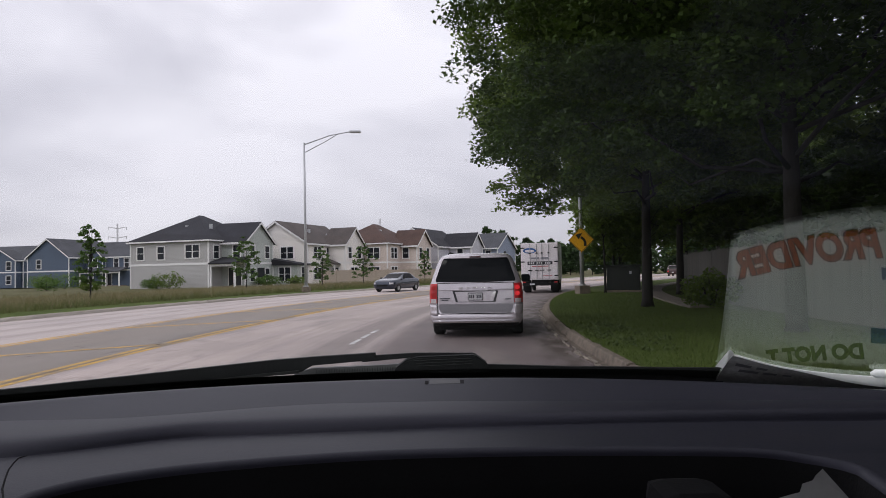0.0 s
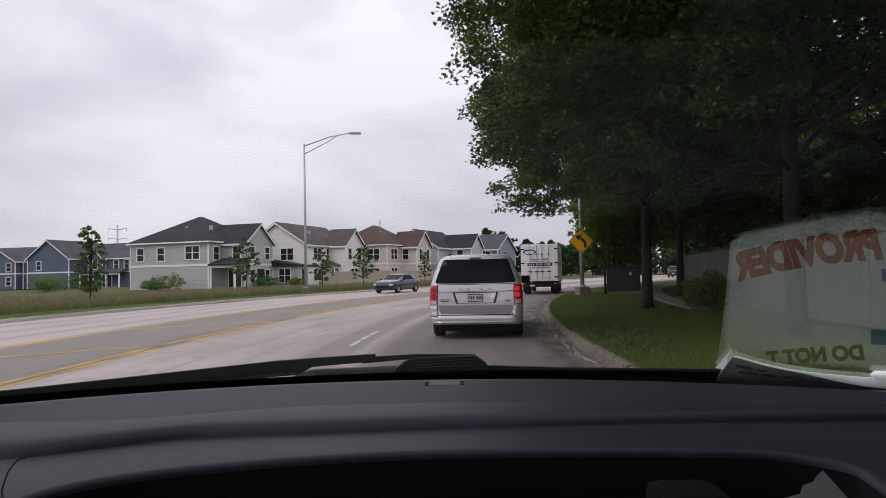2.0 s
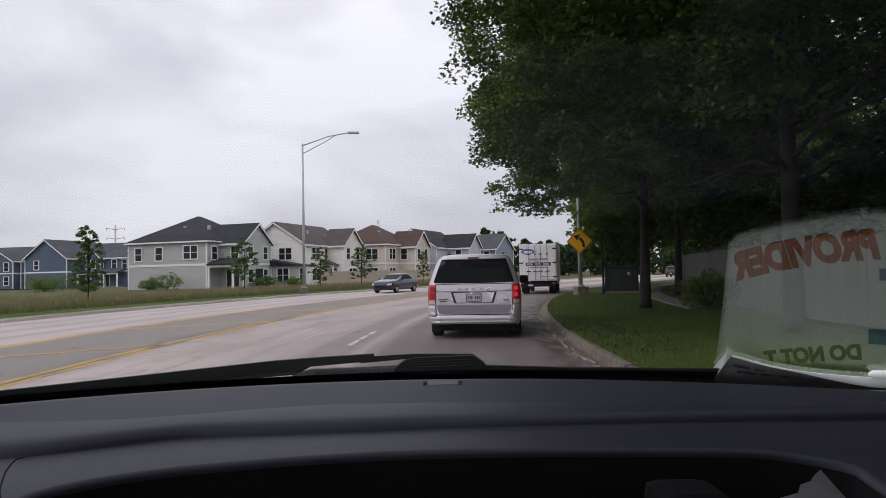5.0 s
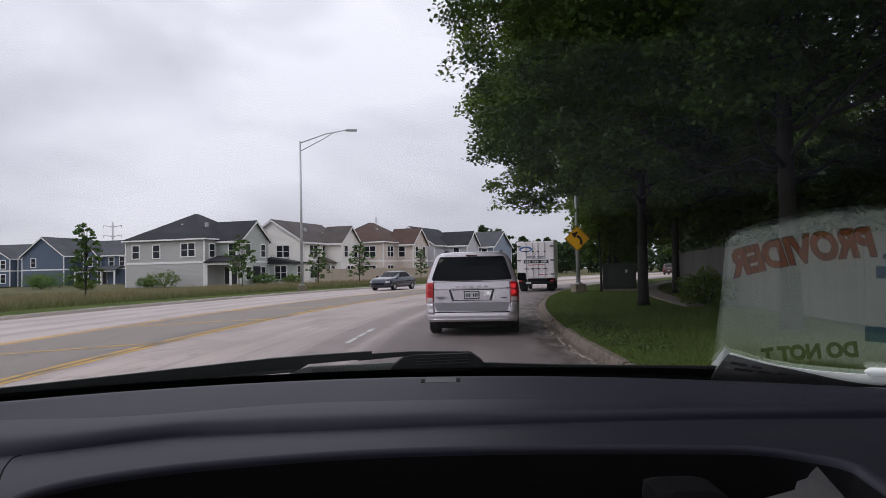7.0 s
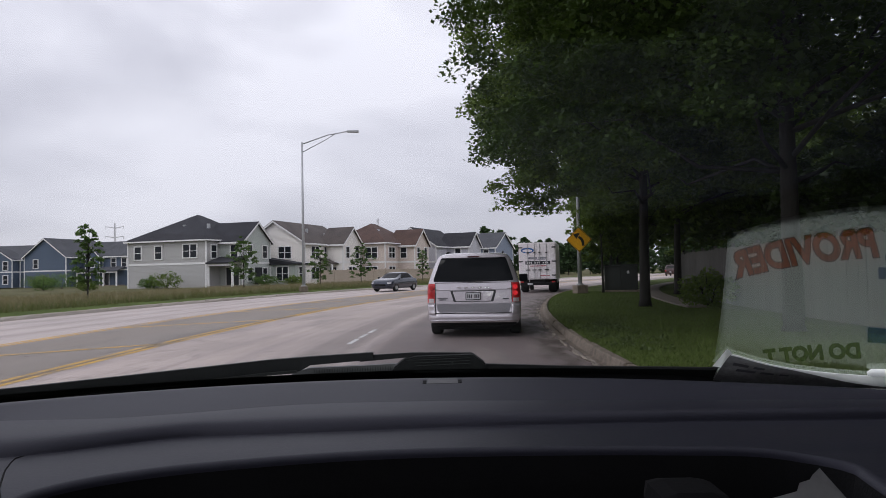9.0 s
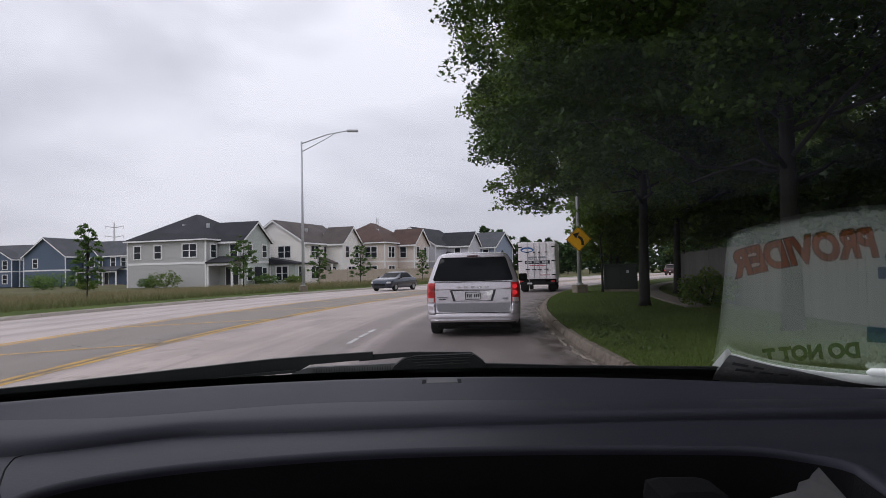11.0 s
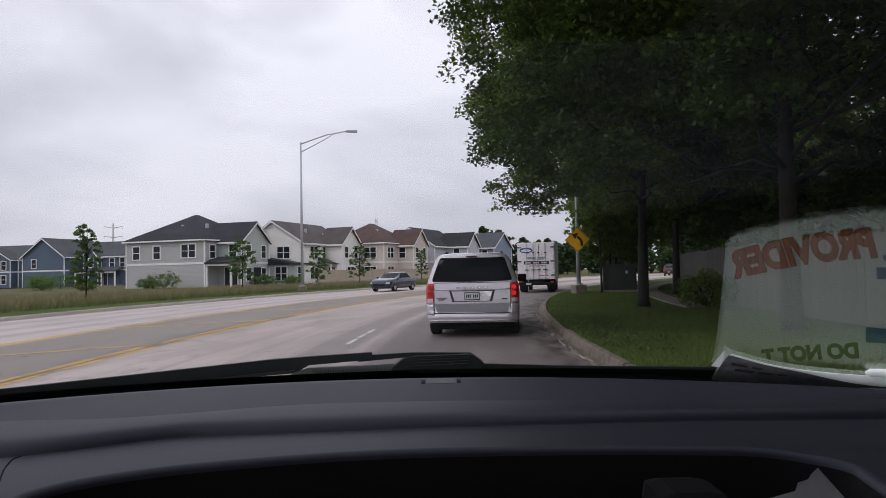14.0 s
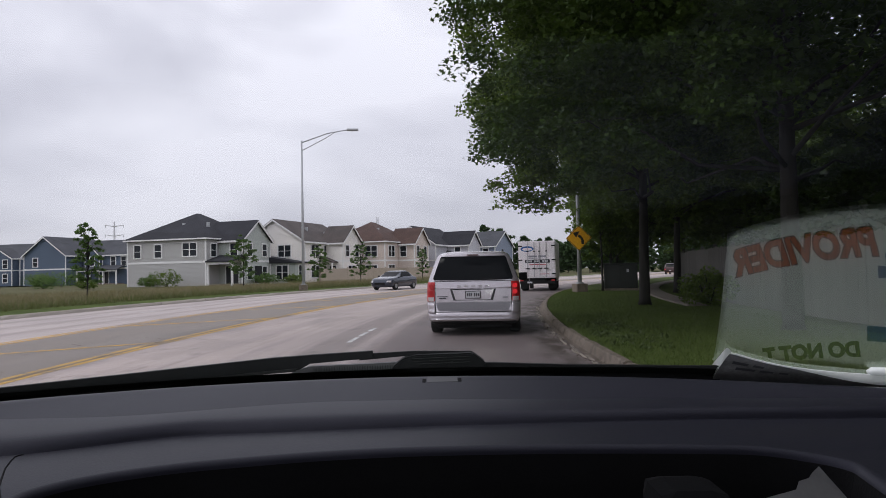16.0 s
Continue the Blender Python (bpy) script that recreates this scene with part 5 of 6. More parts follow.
truck = thing("box_truck", at(5.72, 38.5, 0.0, -13), "white box truck with blue and red print on its doors", "box truck")
part("cargo_box", bx(-1.12, 0, 0.80, 1.12, 4.8, 3.05, 0.03), M_TRUCK, truck)
for sx in (-1, 1):
    dr = part("rear_door", bx(min(sx * 0.015, sx * 1.06), -0.03, 0.88, max(sx * 0.015, sx * 1.06), 0.0, 2.98, 0.008), M_TRUCK, truck)
    for x in (0.16, 0.56):
        part("lock_rod", tube(bmesh.new(), [(sx * x, -0.06, 0.86), (sx * x, -0.06, 3.0)], [0.018, 0.018], 8), M_STEEL, dr)
        part("rod_handle", bx(sx * x - 0.13, -0.08, 1.36, sx * x + 0.13, -0.05, 1.41), M_BLACK, dr)
        part("rod_clamp", bx(sx * x - 0.06, -0.09, 2.4, sx * x + 0.06, -0.05, 2.46), M_BLACK, dr)
    for z in (1.05, 1.9, 2.75):
        part("hinge", bx(sx * 1.0 - 0.12, -0.055, z - 0.035, sx * 1.0 + 0.12, -0.02, z + 0.035), M_BLACK, dr)
    part("tail_light", bx(sx * 0.95 - 0.1, -0.05, 0.60, sx * 0.95 + 0.1, 0.02, 0.70, 0.01), M_RED, truck)
    part("mud_flap", bx(sx * 0.85 - 0.25, 0.75, 0.12, sx * 0.85 + 0.25, 0.77, 0.7), M_BLACK, truck)
    for y in (1.3, 5.7):
        wheel(truck, sx * 0.86, y, 0.40, 0.42 if y < 2 else 0.25)
oval = bmesh.new()
prism(oval, [(-0.58 + 0.40 * math.cos(a), 2.58 + 0.17 * math.sin(a)) for a in np.linspace(0, math.tau, 25)[:-1]], -0.036, -0.031, "y",)
part("logo_oval", oval, M_LOGO, truck, "blue oval print")
oval = bmesh.new()
prism(oval, [(-0.58 + 0.30 * math.cos(a), 2.56 + 0.09 * math.sin(a)) for a in np.linspace(0, math.tau, 25)[:-1]], -0.040, -0.0365, "y",)
part("logo_fill", oval, M_TRUCK, truck)
for x0, x1, z0, z1, mt in ((-0.72, 0.78, 1.72, 1.92, M_INK), (-0.45, 0.55, 1.60, 1.645, M_REDPRINT), (-0.52, 0.0, 2.06, 2.17, M_GREYPRINT), (0.08, 0.58, 2.06, 2.17, M_GREYPRINT), (-0.5, 0.5, 1.99, 2.02, M_GREYPRINT), (0.15, 0.75, 1.02, 1.06, M_REDPRINT)):
    part("print_bar", bx(x0, -0.038 - 0.003 * (mt is M_PLATE), z0, x1, -0.033, z1), mt, truck)
for k in range(11):
    if k not in (3, 7):
        part("print_bar", bx(-0.64 + k * 0.122, -0.043, 1.765, -0.56 + k * 0.122, -0.039, 1.875), M_PLATE, truck)
part("rear_bumper", bx(-1.05, -0.12, 0.45, 1.05, 0.05, 0.62, 0.02), M_BLACK, truck)
part("chassis", bx(-0.5, 0.1, 0.5, 0.5, 6.3, 0.8), M_BLACK, truck)
part("cab", bx(-1.0, 4.95, 0.45, 1.0, 6.6, 2.35, 0.2), M_TRUCK, truck)
part("cab_glass", bx(-0.9, 6.2, 1.45, 0.9, 6.62, 2.1, 0.05), M_CARGLASS, truck)
part("number_plate", bx(-0.6, -0.13, 0.49, -0.3, -0.122, 0.59), M_PLATE, truck)

SEDAN = [(0.22, 0.80, 0.15, 4.45, 0.25), (0.35, 0.88, 0.03, 4.62, 0.35), (0.55, 0.905, 0.0, 4.68, 0.40), (0.70, 0.91, 0.02, 4.62, 0.42), (0.82, 0.90, 0.06, 4.45, 0.42),
         (0.90, 0.885, 0.12, 4.15, 0.40), (0.95, 0.865, 0.30, 3.75, 0.38), (1.00, 0.84, 0.60, 3.45, 0.36), (1.15, 0.775, 0.85, 3.05, 0.33), (1.30, 0.70, 1.10, 2.70, 0.30),
         (1.39, 0.63, 1.35, 2.45, 0.28), (1.43, 0.55, 1.55, 2.25, 0.25), (1.445, 0.40, 1.70, 2.05, 0.17)]
SUV = [(0.3, 0.86, 0.1, 4.5, 0.2), (0.5, 0.92, 0.0, 4.6, 0.2), (0.95, 0.93, 0.05, 4.55, 0.2), (1.10, 0.90, 0.1, 3.9, 0.2), (1.5, 0.76, 0.3, 3.0, 0.2), (1.68, 0.68, 0.45, 2.7, 0.2), (1.72, 0.55, 0.7, 2.4, 0.25)]


def small_car(name, levels, m, paint, label, category, belt, roof):
    top = thing(name, m, label, category)
    part("body", shell(levels), paint, top, smooth=True)
    part("rear_window", rear_patch(levels, -0.6, 0.6, belt, roof, 0.01), M_CARGLASS, top)
    part("windscreen", rear_patch(levels, -0.62, 0.62, belt, roof, 0.01, front=True), M_CARGLASS, top)
    for sx in (-1, 1):
        part("side_window", side_patch(levels, sx, 1.2, 3.0, belt, roof, 0.012, 0.3, -0.5), M_CARGLASS, top)
        part("tail_light", rear_patch(levels, sx * 0.62, sx * 0.86, 0.70, 0.86, 0.01, nx=5, nz=2), M_RED, top)
        part("headlight", rear_patch(levels, sx * 0.58, sx * 0.84, 0.58, 0.72, 0.01, nx=5, nz=2, front=True), M_LENS, top)
        part("door_mirror", bx(sx * 0.98 - 0.08, 3.0, 0.95, sx * 0.98 + 0.08, 3.12, 1.08, 0.03), M_BLACK, top)
        for y in (0.85, 3.75):
            wheel(top, sx * 0.80, y, 0.33, 0.21)
    part("number_plate", bx(-0.15, -0.02, 0.55, 0.15, 0.005, 0.66), M_PLATE, top)
    part("grille", rear_patch(levels, -0.45, 0.45, 0.42, 0.56, 0.012, nz=2, front=True), M_BLACK, top)
    return top


small_car("sedan", SEDAN, at(-2.8, 51.0, 0.0, 156), M_NAVY, "dark blue sedan coming along the far lanes", "car", 1.01, 1.36)
x, y, a = along(104, -6)
small_car("suv", SUV, at(x, y, 0.0, -math.degrees(a)), M_MAROON, "dark red sport utility car far along the road", "car", 1.14, 1.58)

# ---- the car that carries the camera ----
def crest(x):
    return 1.050 - 0.045 * x - 0.40 * x * x


def ease(k):
    k = max(0.0, min(1.0, k))
    return k * k * (3 - 2 * k)


def ridge(x):
    return 0.914 - 0.085 * max(0.0, x) - 0.070 * ease((-x - 0.15) / 0.33)


def groove(x):
    return 0.813 + 0.06 * min(x, 0.0) - 0.065 * ease((-x - 0.30) / 0.22) - 0.04 * max(0.0, x - 0.3)


def front(x):
    return 0.717 - (0.48 if x < 0 else 0.165) * x * x


def bump(t, c, w):
    return math.exp(-((t - c) / w) ** 2)


dash = thing("dashboard", Matrix.Identity(4), "dark grey moulded vinyl dashboard with long ridges and an open tray", "dashboard")
TOPZ = 1.23


def tray_rim(s):
    """The rounded rim of the tray in plan: across its front, then back towards the driver at both ends."""
    side = -1 if s < 0 else 1
    straight, rx, ry, slope = (0.255, 0.145, 0.064, 0.245) if s < 0 else (0.310, 0.100, 0.065, 0.102)
    q = abs(s) - straight
    if q <= 0:
        return s, front(s)
    turn = min(1.0, q / 0.15) * math.pi / 2
    x, y = straight + rx * math.sin(turn), front(side * straight) - slope * rx * math.sin(turn) - ry * (1 - math.cos(turn))
    rest = max(0.0, q - 0.15)
    return side * (x - 0.16 * rest * (s > 0)), y - rest * 0.8


def dash_z(x, y):
    """The pad falls a little towards the driver, then swells twice: to a soft groove, and to the rim of the tray."""
    yc, yr, yg = crest(x), ridge(x), groove(x)
    wide = 0.34 + 0.12 * ease((0.35 - x) / 0.8)
    deep = 0.0112 + 0.0012 * ease((0.3 - x) / 0.7)
    if y > yr:
        z = TOPZ - 0.015 * (1 - min(1.0, (y - yr) / (yc - yr)))
    elif y > yg:
        u = (yr - y) / (yr - yg)
        z = TOPZ - 0.015 + 0.0070 * u - 0.0085 * u ** 2.5 - deep * max(0.0, (u - 1 + wide) / wide) ** 5
    else:
        v = min(1.4, (yg - y) / (0.095 + 0.05 * ease((-x - 0.2) / 0.25)))
        z = TOPZ - 0.0165 - deep + 0.004 * v - 0.0027 * v ** 3
    z -= 0.014 * max(0.0, (y - yc + 0.03) / 0.05) ** 2
    return z


NC, ROLL = 180, 0.011
grid, tray = bmesh.new(), bmesh.new()
rows, lips = [], []
for i in range(NC + 1):
    s = -0.92 + 1.84 * i / NC
    x1, y1 = tray_rim(s)
    ax, ay = tray_rim(s - 0.002)
    bx_, by_ = tray_rim(s + 0.002)
    tn = Vector((bx_ - ax, by_ - ay, 0)).normalized()
    inward = Vector((tn.y, -tn.x, 0))
    yc, yr, yg = crest(s), ridge(s), groove(s)
    cuts = ((yc + 0.02, yr + 0.004, 40), (yr + 0.004, yr - 0.01, 20), (yr - 0.01, yg + 0.03, 26), (yg + 0.03, yg - 0.010, 56))
    col = [(s, p + (q - p) * j / n, dash_z(s, p + (q - p) * j / n)) for p, q, n in cuts for j in range(n)]
    for j in range(71):
        k = j / 70
        x, y = s + (x1 - s) * k ** 1.5, yg - 0.010 + (y1 - yg + 0.010) * k
        col.append((x, y, dash_z(x, min(y, groove(x) - 0.004 * min(1.0, j / 4)))))
    zr = col[-1][2]
    for j in range(1, 8):
        a = radians(11 * j)
        p = Vector((x1, y1, 0)) + inward * ROLL * math.sin(a)
        col.append((p.x, p.y, zr - ROLL * (1 - math.cos(a))))
    rows.append([grid.verts.new(p) for p in col])
    end = Vector(col[-1]) + Vector((0, 0, 0.0004))
    lips.append([tray.verts.new(p) for p in (end, end + inward * 0.006 + Vector((0, 0, -0.03)), end + inward * 0.02 + Vector((0, 0, -0.17)))])
for p, q in zip(rows, rows[1:]):
    for j in range(len(p) - 1):
        grid.faces.new((p[j], p[j + 1], q[j + 1], q[j]))
part("top_pad", grid, M_DASH, dash, smooth=True)
for p, q in zip(lips, lips[1:]):
    for j in range(2):
        tray.faces.new((p[j], p[j + 1], q[j + 1], q[j]))
tray.faces.new([p[2] for p in lips])
part("tray", tray, M_TRAY, dash, "deep black tray")
shelf = bmesh.new()
sv = []
for i in range(61):
    x = -0.95 + 1.9 * i / 60
    yc = crest(x)
    sv.append([shelf.verts.new(p) for p in ((x, yc + 0.02, TOPZ - 0.02), (x, yc + 0.05, 1.150), (x, 1.49 - 0.28 * x * x, 1.125))])
for p, q in zip(sv, sv[1:]):
    for k in range(2):
        shelf.faces.new((p[k], q[k], q[k + 1], p[k + 1]))
part("demister_ledge", shelf, M_TRAY, dash, "black ledge below the windscreen")
seam = [(-0.480, 0.724), (-0.482, 0.713), (-0.474, 0.694), (-0.461, 0.667), (-0.444, 0.638), (-0.426, 0.608), (-0.39, 0.56)]
part("panel_seam", tube(bmesh.new(), [(x, y, dash_z(x, y) + 0.0002) for x, y in seam], [0.0009] * 7, 6), M_TRAY, dash)
def on_pad(bm, lift):
    for v in bm.verts:
        v.co.z += dash_z(v.co.x, v.co.y) + lift
    return bm


cover = part("sensor_cover", on_pad(bx(-0.029, 1.000, -0.003, 0.019, 1.028, 0.0004, 0.0003), 0.0), M_COVER, dash, "pale grey sensor cover")
for x in (-0.0365, 0.0195):
    part("clip", on_pad(bx(x, 1.000, -0.002, x + 0.006, 1.018, 0.0006, 0.0003), 0.0), M_TRAY, cover, "black clip")
part("lower_panel", bx(-0.92, 0.14, 0.55, 0.92, 0.2, 1.04, 0.02), M_DASH, dash)

screen = thing("windscreen", Matrix.Identity(4), "raked clear car windscreen with a black border", "windscreen")
RAKE = radians(36)


def on_screen(x, v):
    return (x, 1.47 - 0.28 * x * x - v * math.cos(RAKE), 1.128 + v * math.sin(RAKE))


def sheet_on(v0, v1, material, name, off=0.0, nv=8):
    bm = bmesh.new()
    g = []
    for i in range(49):
        x = -0.93 + 1.86 * i / 48
        g.append([bm.verts.new(Vector(on_screen(x, v0 + (v1 - v0) * j / nv)) + Vector((0, math.sin(RAKE), math.cos(RAKE))) * off) for j in range(nv + 1)])
    for p, q in zip(g, g[1:]):
        for j in range(nv):
            bm.faces.new((p[j], q[j], q[j + 1], p[j + 1]))
    return part(name, bm, material, screen, smooth=True, tidy=False)


pane = sheet_on(0.0, 1.22, M_SCREEN, "glass")
pane.visible_shadow = False
sheet_on(0.0, 0.094, M_FRIT, "black_border", 0.003)

# wipers lie on the cowl in front of the glass
cowl = thing("wiper_cowl", Matrix.Identity(4), "black plastic cowl below the windscreen", "cowl")
bm = bmesh.new()
cv = []
for i in range(49):
    x = -0.98 + 1.96 * i / 48
    y = 1.50 - 0.28 * x * x
    cv.append([bm.verts.new(p) for p in ((x, y, 1.09), (x, y - 0.02, 1.122), (x, y + 0.16, 1.125), (x, y + 0.2, 1.0))])
for p, q in zip(cv, cv[1:]):
    for k in range(3):
        bm.faces.new((p[k], q[k], q[k + 1], p[k + 1]))
part("cowl_panel", bm, M_BLACK, cowl, smooth=False)

wiper = thing("windscreen_wiper", Matrix.Identity(4), "black windscreen wiper parked along the cowl", "wiper")


def bar(pts, hgt, dep):
    """A flat-sided arm along points."""
    b = bmesh.new()
    g = []
    for (x, y, z), h1 in zip(pts, hgt):
        g.append([b.verts.new(p) for p in ((x, y - dep, z - h1), (x, y + dep, z - h1), (x, y + dep * 0.6, z), (x, y - dep * 0.6, z))])
    for p, q in zip(g, g[1:]):
        for k in range(4):
            b.faces.new((p[k], p[(k + 1) % 4], q[(k + 1) % 4], q[k]))
    b.faces.new(g[0])
    b.faces.new(g[-1][::-1])
    return b


def wy(x):
    return 1.43 - 0.28 * x * x


blade = part("blade", bar([(x, wy(x), z) for x, z in ((-1.0, 1.187), (-0.856, 1.192), (-0.639, 1.201), (-0.379, 1.216), (-0.318, 1.218), (-0.296, 1.219), (-0.161, 1.223))],
                          (0.04, 0.036, 0.034, 0.031, 0.029, 0.018, 0.015), 0.012), M_WIPER, wiper)
part("rubber_edge", bar([(x, wy(x) - 0.014, z) for x, z in ((-1.0, 1.160), (-0.64, 1.174), (-0.40, 1.189), (-0.325, 1.192))], (0.006,) * 4, 0.003), M_RUBBER, blade)
part("arm", bar([(x, wy(x), z) for x, z in ((-0.19, 1.2165), (-0.072, 1.220), (0.017, 1.218), (0.061, 1.2165))], (0.013, 0.009, 0.007, 0.007), 0.008), M_WIPER, wiper)
HUB = [(-0.119, 1.178), (-0.115, 1.190), (-0.092, 1.207), (-0.066, 1.214), (0.061, 1.216), (0.090, 1.194), (0.091, 1.178)]
hub = prism(bmesh.new(), HUB, 1.40, 1.45, "y")
bmesh.ops.bevel(hub, geom=list(hub.edges), offset=0.003, segments=2, affect="EDGES")
hub_ob = part("hub_cover", hub, M_WIPER, wiper)
part("screw_cap", tube(bmesh.new(), [(0.015, 1.402, 1.197), (0.015, 1.397, 1.197)], [0.003, 0.003], 8), M_RUBBER, hub_ob)
for k in range(3):
    part("rib", bar([(-0.075 + 0.006 * k, 1.399, 1.207 - 0.006 * k), (0.055, 1.399, 1.210 - 0.006 * k)], (0.001, 0.001), 0.001), M_RUBBER, hub_ob)
part("link_arm", bar([(x, wy(x), z) for x, z in ((0.085, 1.192), (0.266, 1.186), (0.573, 1.187))], (0.03, 0.03, 0.03), 0.01), M_WIPER, wiper)
grille = part("cowl_grille", prism(bmesh.new(), [(-0.37, 1.15), (-0.348, 1.176), (-0.311, 1.186), (-0.191, 1.189), (-0.105, 1.192), (-0.105, 1.15)], 1.455, 1.47, "y"), M_GRILLE, cowl, "grey ribbed air intake strip")
for k in range(34):
    x = -0.30 + 0.0058 * k
    part("rib", bx(x, 1.4525, 1.155, x + 0.0022, 1.4545, 1.183 + 0.0001 * k), M_RIB, grille)

# the notice lying on the ledge, seen again in the glass
note = thing("paper_notice", Matrix.Translation((0.70, 1.07, 1.150)) @ Matrix.Rotation(radians(159), 4, "Z"),
             "white printed paper notice lying on the dashboard ledge", "paper")


def paper_z(x, y):
    return 0.012 + 0.003 * math.sin(9 * x + 0.6) * (y + 0.16) / 0.3


def page(edge, drop, name, label=""):
    """One leaf with a bowed head and a slanting side edge."""
    bm = bmesh.new()
    g = []
    for i in range(25):
        row = []
        for j in range(17):
            k = j / 16
            y0 = -0.168 + 0.31 * k
            x = -0.24 + (0.172 + edge + 0.19 * (0.102 - y0) + 0.24) * i / 24
            u = max(0.0, x + 0.088)
            y = -0.168 + (0.314 - 0.02 * u - 0.57 * u * u) * k
            row.append(bm.verts.new((x, y, paper_z(x, y) - drop)))
        g.append(row)
    for p, q in zip(g, g[1:]):
        for j in range(16):
            bm.faces.new((p[j], q[j], q[j + 1], p[j + 1]))
    bmesh.ops.solidify(bm, geom=list(bm.faces), thickness=0.0006)
    return part(name, bm, M_PAPER, note, label, smooth=True)


page(0.0, 0.0, "sheet")


def drape(m, ob, bow, lift=0.0014):
    """Lets flat print follow the sheet and its bowed lines."""
    for v in ob.data.vertices:
        q = m @ v.co
        u = q.x - m.translation.x
        v.co.y += bow * (u * u - 0.0046)
        v.co.z += paper_z(q.x, q.y) + lift - m.translation.z


for text, size, width, ink, edge, turn, x, y, bow in (("PROVIDER", 0.070, 0.232, M_ORANGE, 0.034, -9.0, 0.049, 0.0615, -0.42),
                                                      ("DO NOT T", 0.040, 0.165, M_GREENINK, 0.055, -7.5, 0.045, -0.139, -0.1)):
    m = Matrix.Translation((x, y, 0.0135)) @ Matrix.Rotation(radians(turn), 4, "Z")
    drape(m, lettering(text, size, width, ink, note, m, bold=edge), bow)
    if ink is M_ORANGE:
        m = Matrix.Translation((x, y, 0.0129)) @ Matrix.Rotation(radians(turn), 4, "Z")
        drape(m, lettering(text, size, width * 1.018, M_INK, note, m, name="lettering_edge", bold=0.062), bow, 0.0006)
for x, y, w, hgt in ((-0.095, -0.094, 0.098, 0.029), (-0.10, 0.024, 0.072, 0.022), (-0.11, 0.053, 0.07, 0.010)):
    part("printed_block", bx(x - w / 2, y - hgt / 2, 0.0165, x + w / 2, y + hgt / 2, 0.0175), M_BLUEINK, note)

# the curled corner of a second sheet stands up behind the crest
curl = thing("curled_paper", Matrix.Identity(4), "curled paper with a shaded back and white rim", "paper")
face, rimm = bmesh.new(), bmesh.new()
g, e = [], []
for i in range(41):
    x = 0.556 + 0.35 * i / 40
    top_z = 1.1835 + 0.0438 * math.exp(-((x - 0.556) / 0.104) ** 1.25)
    lean = [1.464 - 0.28 * x * x - (z - 1.128) / math.tan(RAKE) for z in (1.15, (1.15 + top_z) / 2, top_z)]
    y = lean[2]
    g.append([face.verts.new(q) for q in ((x + 0.004, lean[0], 1.15), (x, lean[1], (1.15 + top_z) / 2), (x, lean[2], top_z))])
    w = 0.0025 + 0.018 * ease((x - 0.66) / 0.17)
    e.append([rimm.verts.new(q) for q in ((x, y - 0.003 + w * 0.6 / math.tan(RAKE), top_z - w), (x, y - 0.004, top_z), (x + 0.001, y - 0.002, top_z + 0.001), (x + 0.002, y, top_z))])
for a_, n_ in ((g, 2), (e, 3)):
    for p, q in zip(a_, a_[1:]):
        for j in range(n_):
            (face if a_ is g else rimm).faces.new((p[j], q[j], q[j + 1], p[j + 1]))
lining = face.copy()
for v in lining.verts:
    v.co.y += 0.001
part("back", face, M_CURL, curl, "paper back with its shade painted dark grey", smooth=True)
part("front", lining, M_PAPER, curl, "white printed side", smooth=True)
part("rim", rimm, M_PAPER, curl, "bright white rim", smooth=True)
# rows of print showing on the shaded back
for row_z, starts in ((0.62, ((0.572, 0.030), (0.612, 0.020))), (0.40, ((0.585, 0.036), (0.630, 0.024), (0.664, 0.016)))):
    for x0, w in starts:
        bm = bmesh.new()
        lo, hi = [], []
        for i in range(7):
            x = x0 + w * i / 6
            top_z = 1.1835 + 0.0438 * math.exp(-((x - 0.556) / 0.104) ** 1.25)
            for k, edge_ in ((row_z, lo), (row_z + 0.11, hi)):
                z = 1.165 + (top_z - 1.165) * k
                edge_.append(bm.verts.new((x, 1.4625 - 0.28 * x * x - (z - 1.128) / math.tan(RAKE), z)))
        for i in range(6):
            bm.faces.new((lo[i], lo[i + 1], hi[i + 1], hi[i]))
        part("printed_bar", bm, M_INK, curl, "dark printed bar")
bm = bmesh.new()
bm.faces.new([bm.verts.new(q) for q in ((0.538, 1.283, 1.198), (0.543, 1.226, 1.239), (0.551, 1.230, 1.236), (0.557, 1.236, 1.229), (0.5535, 1.262, 1.210), (0.555, 1.283, 1.1955))])
bmesh.ops.solidify(bm, geom=list(bm.faces), thickness=0.0006)
part("folded_corner", bm, M_PAPER, curl, "white turned-over corner")
roll_of_paper = thing("rolled_paper", Matrix.Identity(4), "small roll of white paper against the glass", "paper")
bm = bmesh.new()
tube(bm, [(0.789, 1.192, 1.193), (0.796, 1.189, 1.1945), (0.84, 1.172, 1.1945), (0.92, 1.140, 1.194)], [0.003, 0.0075, 0.008, 0.008], 14)
part("roll", bm, M_PAPER, roll_of_paper, smooth=True)
bm = bmesh.new()
tube(bm, [(0.803, 1.184, 1.1995), (0.85, 1.165, 1.1995), (0.92, 1.137, 1.199)], [0.0012, 0.0026, 0.0026], 8)
part("printed_stripe", bm, M_BLUEINK, roll_of_paper, "blue printed stripe")

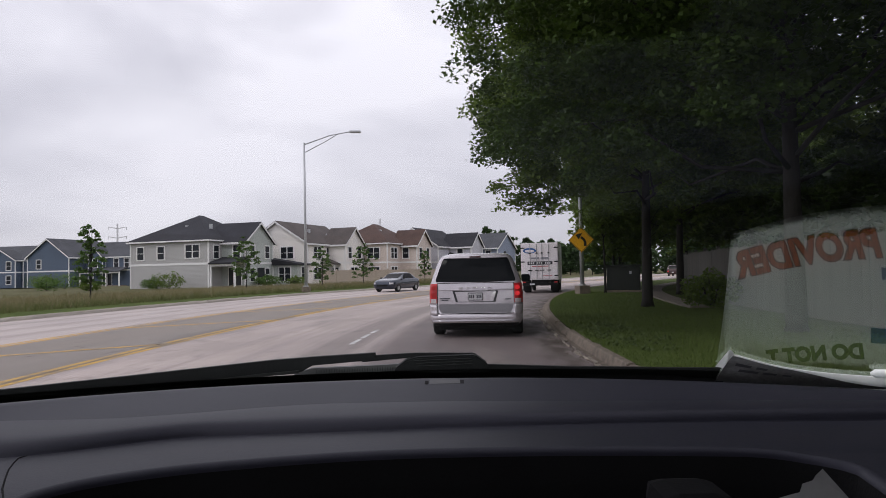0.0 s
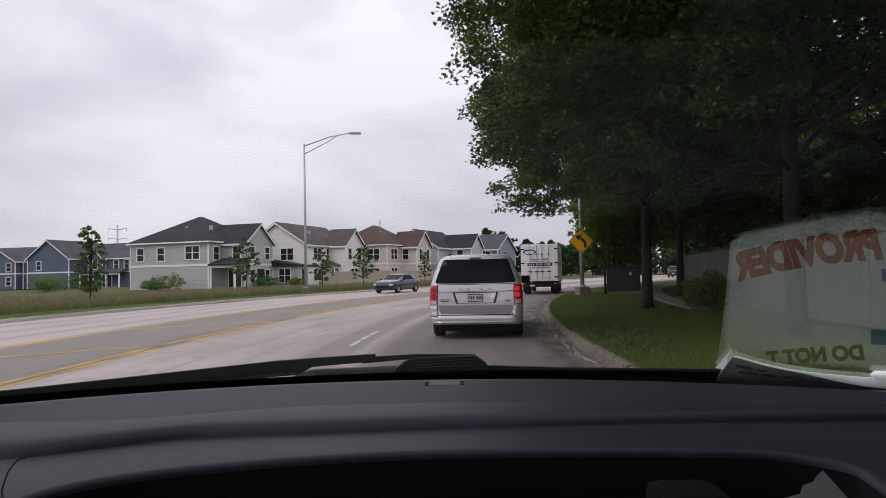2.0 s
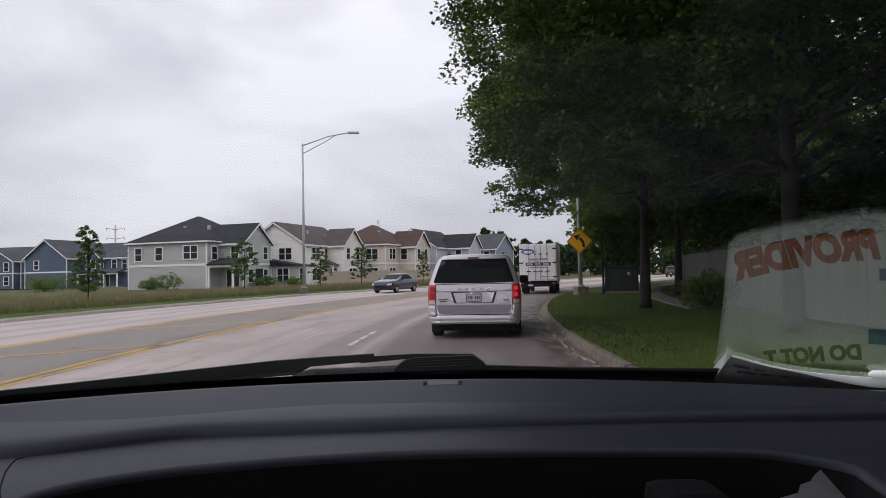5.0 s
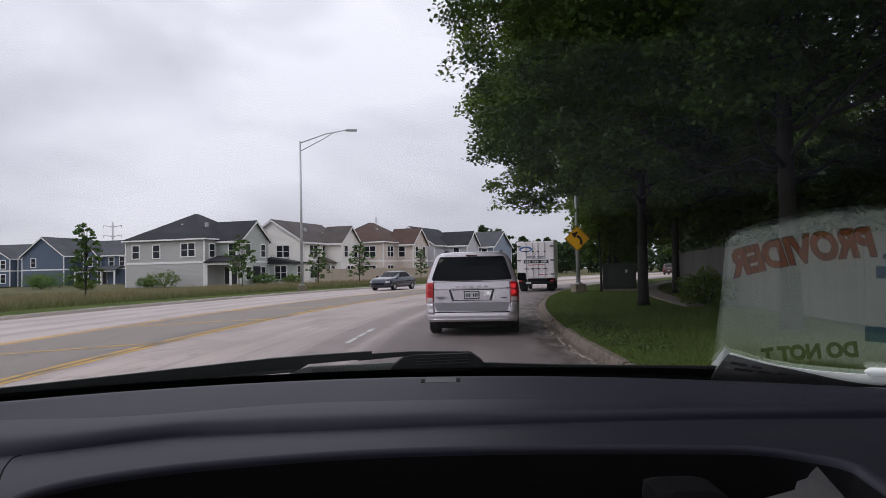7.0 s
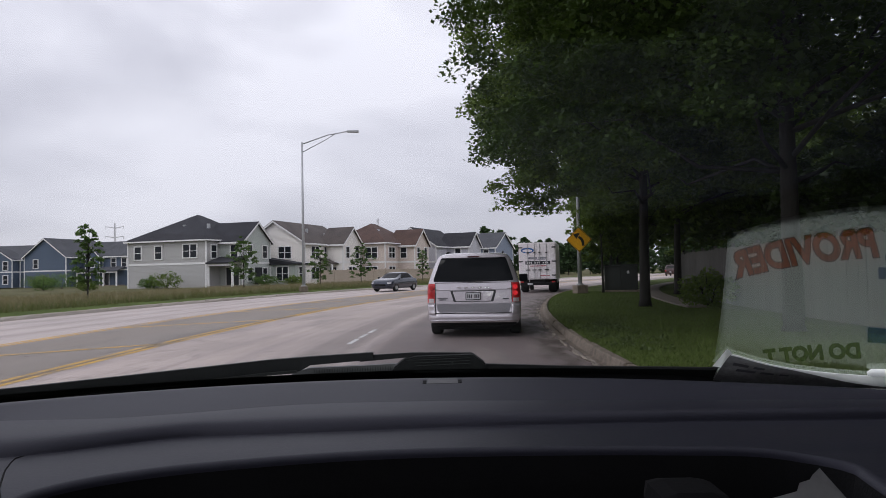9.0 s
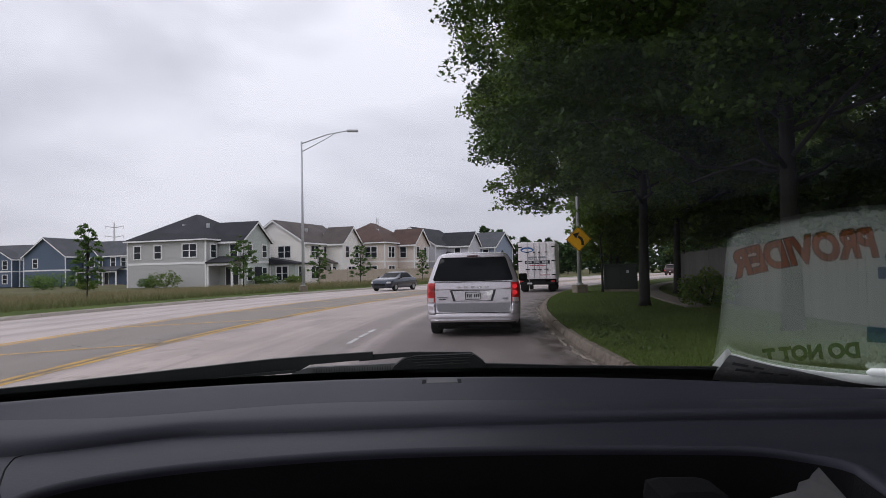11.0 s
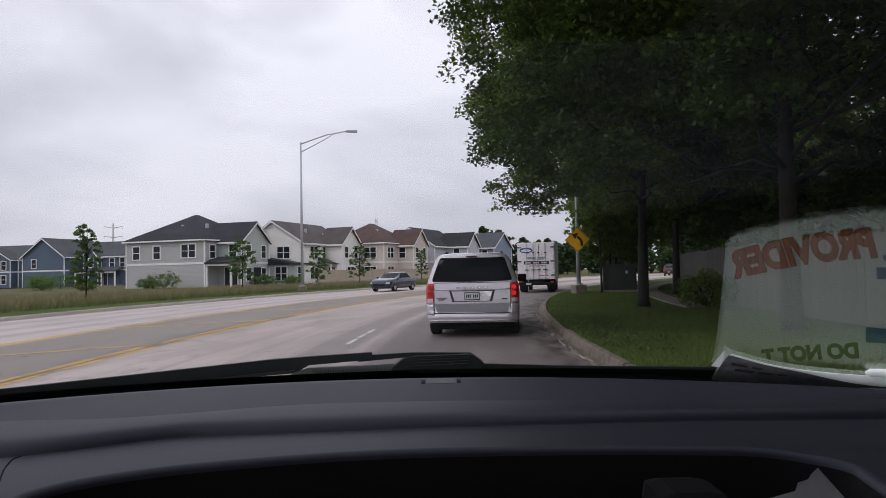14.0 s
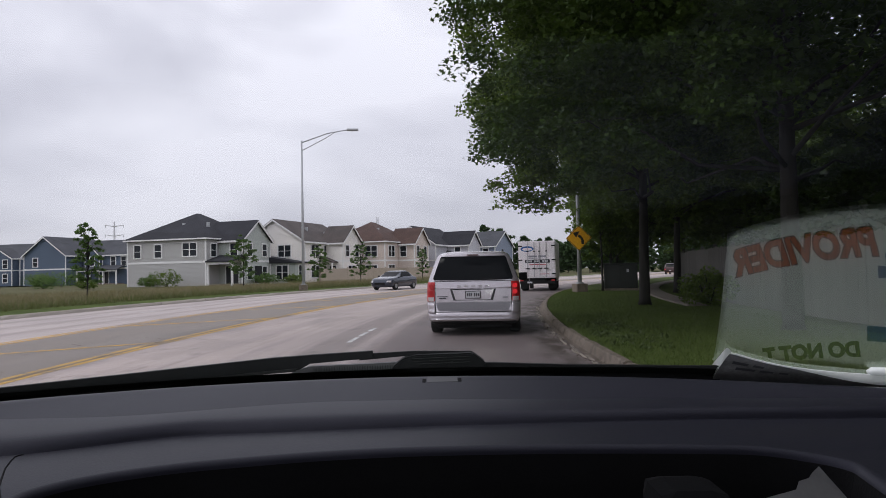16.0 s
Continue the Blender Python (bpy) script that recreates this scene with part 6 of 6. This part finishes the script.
scrap = thing("folded_paper", Matrix.Translation((0.30, 0.50, 1.045)), "folded white paper standing in the black tray", "paper")
bm = bmesh.new()
bm.faces.new([bm.verts.new(q) for q in ((-0.075, -0.01, 0.0), (0.075, -0.01, 0.0), (0.042, -0.002, 0.13), (0.0105, 0.0, 0.172), (-0.0084, 0.002, 0.195), (-0.014, 0.002, 0.190), (-0.017, 0.001, 0.1865), (-0.0256, 0.0, 0.1845), (-0.028, 0.0, 0.178), (-0.056, -0.002, 0.172))])
bmesh.ops.solidify(bm, geom=list(bm.faces), thickness=0.001)
part("sheet", bm, M_SCRAP, scrap)
bm = bmesh.new()
bm.faces.new([bm.verts.new(q) for q in ((-0.07, -0.03, 0.0), (0.04, -0.025, 0.0), (0.0, -0.008, 0.15), (-0.05, -0.006, 0.168))])
bmesh.ops.solidify(bm, geom=list(bm.faces), thickness=0.001)
part("folded_flap", bm, M_SCRAP, scrap)
pouch = thing("pouch", Matrix.Translation((0.192, 0.475, 1.045)), "dark grey soft pouch in the tray", "pouch")
part("bag", bx(-0.042, -0.03, 0, 0.012, 0.03, 0.193, 0.014), M_POUCH, pouch)
part("flap", bx(-0.038, -0.034, 0.12, 0.010, -0.0305, 0.180, 0.001), M_POUCH, pouch)

cabin = thing("car_cabin", Matrix.Identity(4), "grey lined car cabin round the camera", "car cabin", kind="structure")
HOOD = [(0.30, 0.86, 1.72, 2.55, 0.15), (0.55, 0.93, 1.70, 2.66, 0.25), (0.80, 0.93, 1.70, 2.62, 0.3), (0.97, 0.88, 1.70, 2.45, 0.3), (1.04, 0.78, 1.72, 2.2, 0.22)]
part("bonnet", shell(HOOD), M_SILVER, cabin, "rounded silver bonnet", smooth=True)
for sx in (-1, 1):
    for y in (2.05, -1.2):
        wheel(cabin, sx * 0.88, y, 0.33, 0.22)
    part("headlight", rear_patch(HOOD, sx * 0.55, sx * 0.84, 0.68, 0.82, 0.01, nx=5, nz=2, front=True), M_LENS, cabin)
part("front_body", bx(-0.93, 1.07, 0.34, 0.93, 2.02, 0.975, 0.05), M_SILVER, cabin, "silver body between bonnet and doors")
part("roof_skin", bx(-0.96, -1.96, 1.925, 0.96, 0.44, 1.955, 0.012), M_SILVER, cabin)
part("roof_lining", bx(-0.95, -1.9, 1.86, 0.95, 0.44, 1.92, 0.01), M_LINER, cabin)
part("rear_wall", bx(-0.95, -1.95, 0.3, 0.95, -1.9, 1.92), M_LINER, cabin)
part("cabin_floor", bx(-0.95, -1.9, 0.25, 0.95, 1.3, 0.3), M_LINER, cabin)
for sx in (-1, 1):
    part("door_panel", bx(sx * 0.98 - 0.03, -1.9, 0.3, sx * 0.98 + 0.03, 1.05, 1.12), M_LINER, cabin)
    for y0, y1 in ((-1.94, -0.43), (-0.42, 1.06)):
        skin = part("door_skin", bx(sx * 1.025 - 0.012, y0, 0.32, sx * 1.025 + 0.012, y1, 1.11, 0.008), M_SILVER, cabin, "silver outer door skin")
        part("door_handle", bx(sx * 1.05 - 0.012, y0 + 0.10, 0.93, sx * 1.05 + 0.012, y0 + 0.28, 0.965, 0.01), M_SILVER, skin)
    for y, back in ((-0.42, 0.10), (-1.90, -0.05)):
        part("pillar", tube(bmesh.new(), [(sx * 0.98, y, 1.10), (sx * 0.94, y - back, 1.88)], [0.045, 0.035], 8), M_LINER, cabin)
    part("pillar", tube(bmesh.new(), [(sx * 0.98, 1.22, 1.10), (sx * 0.95, 0.44, 1.88)], [0.04, 0.04], 8), M_LINER, cabin)
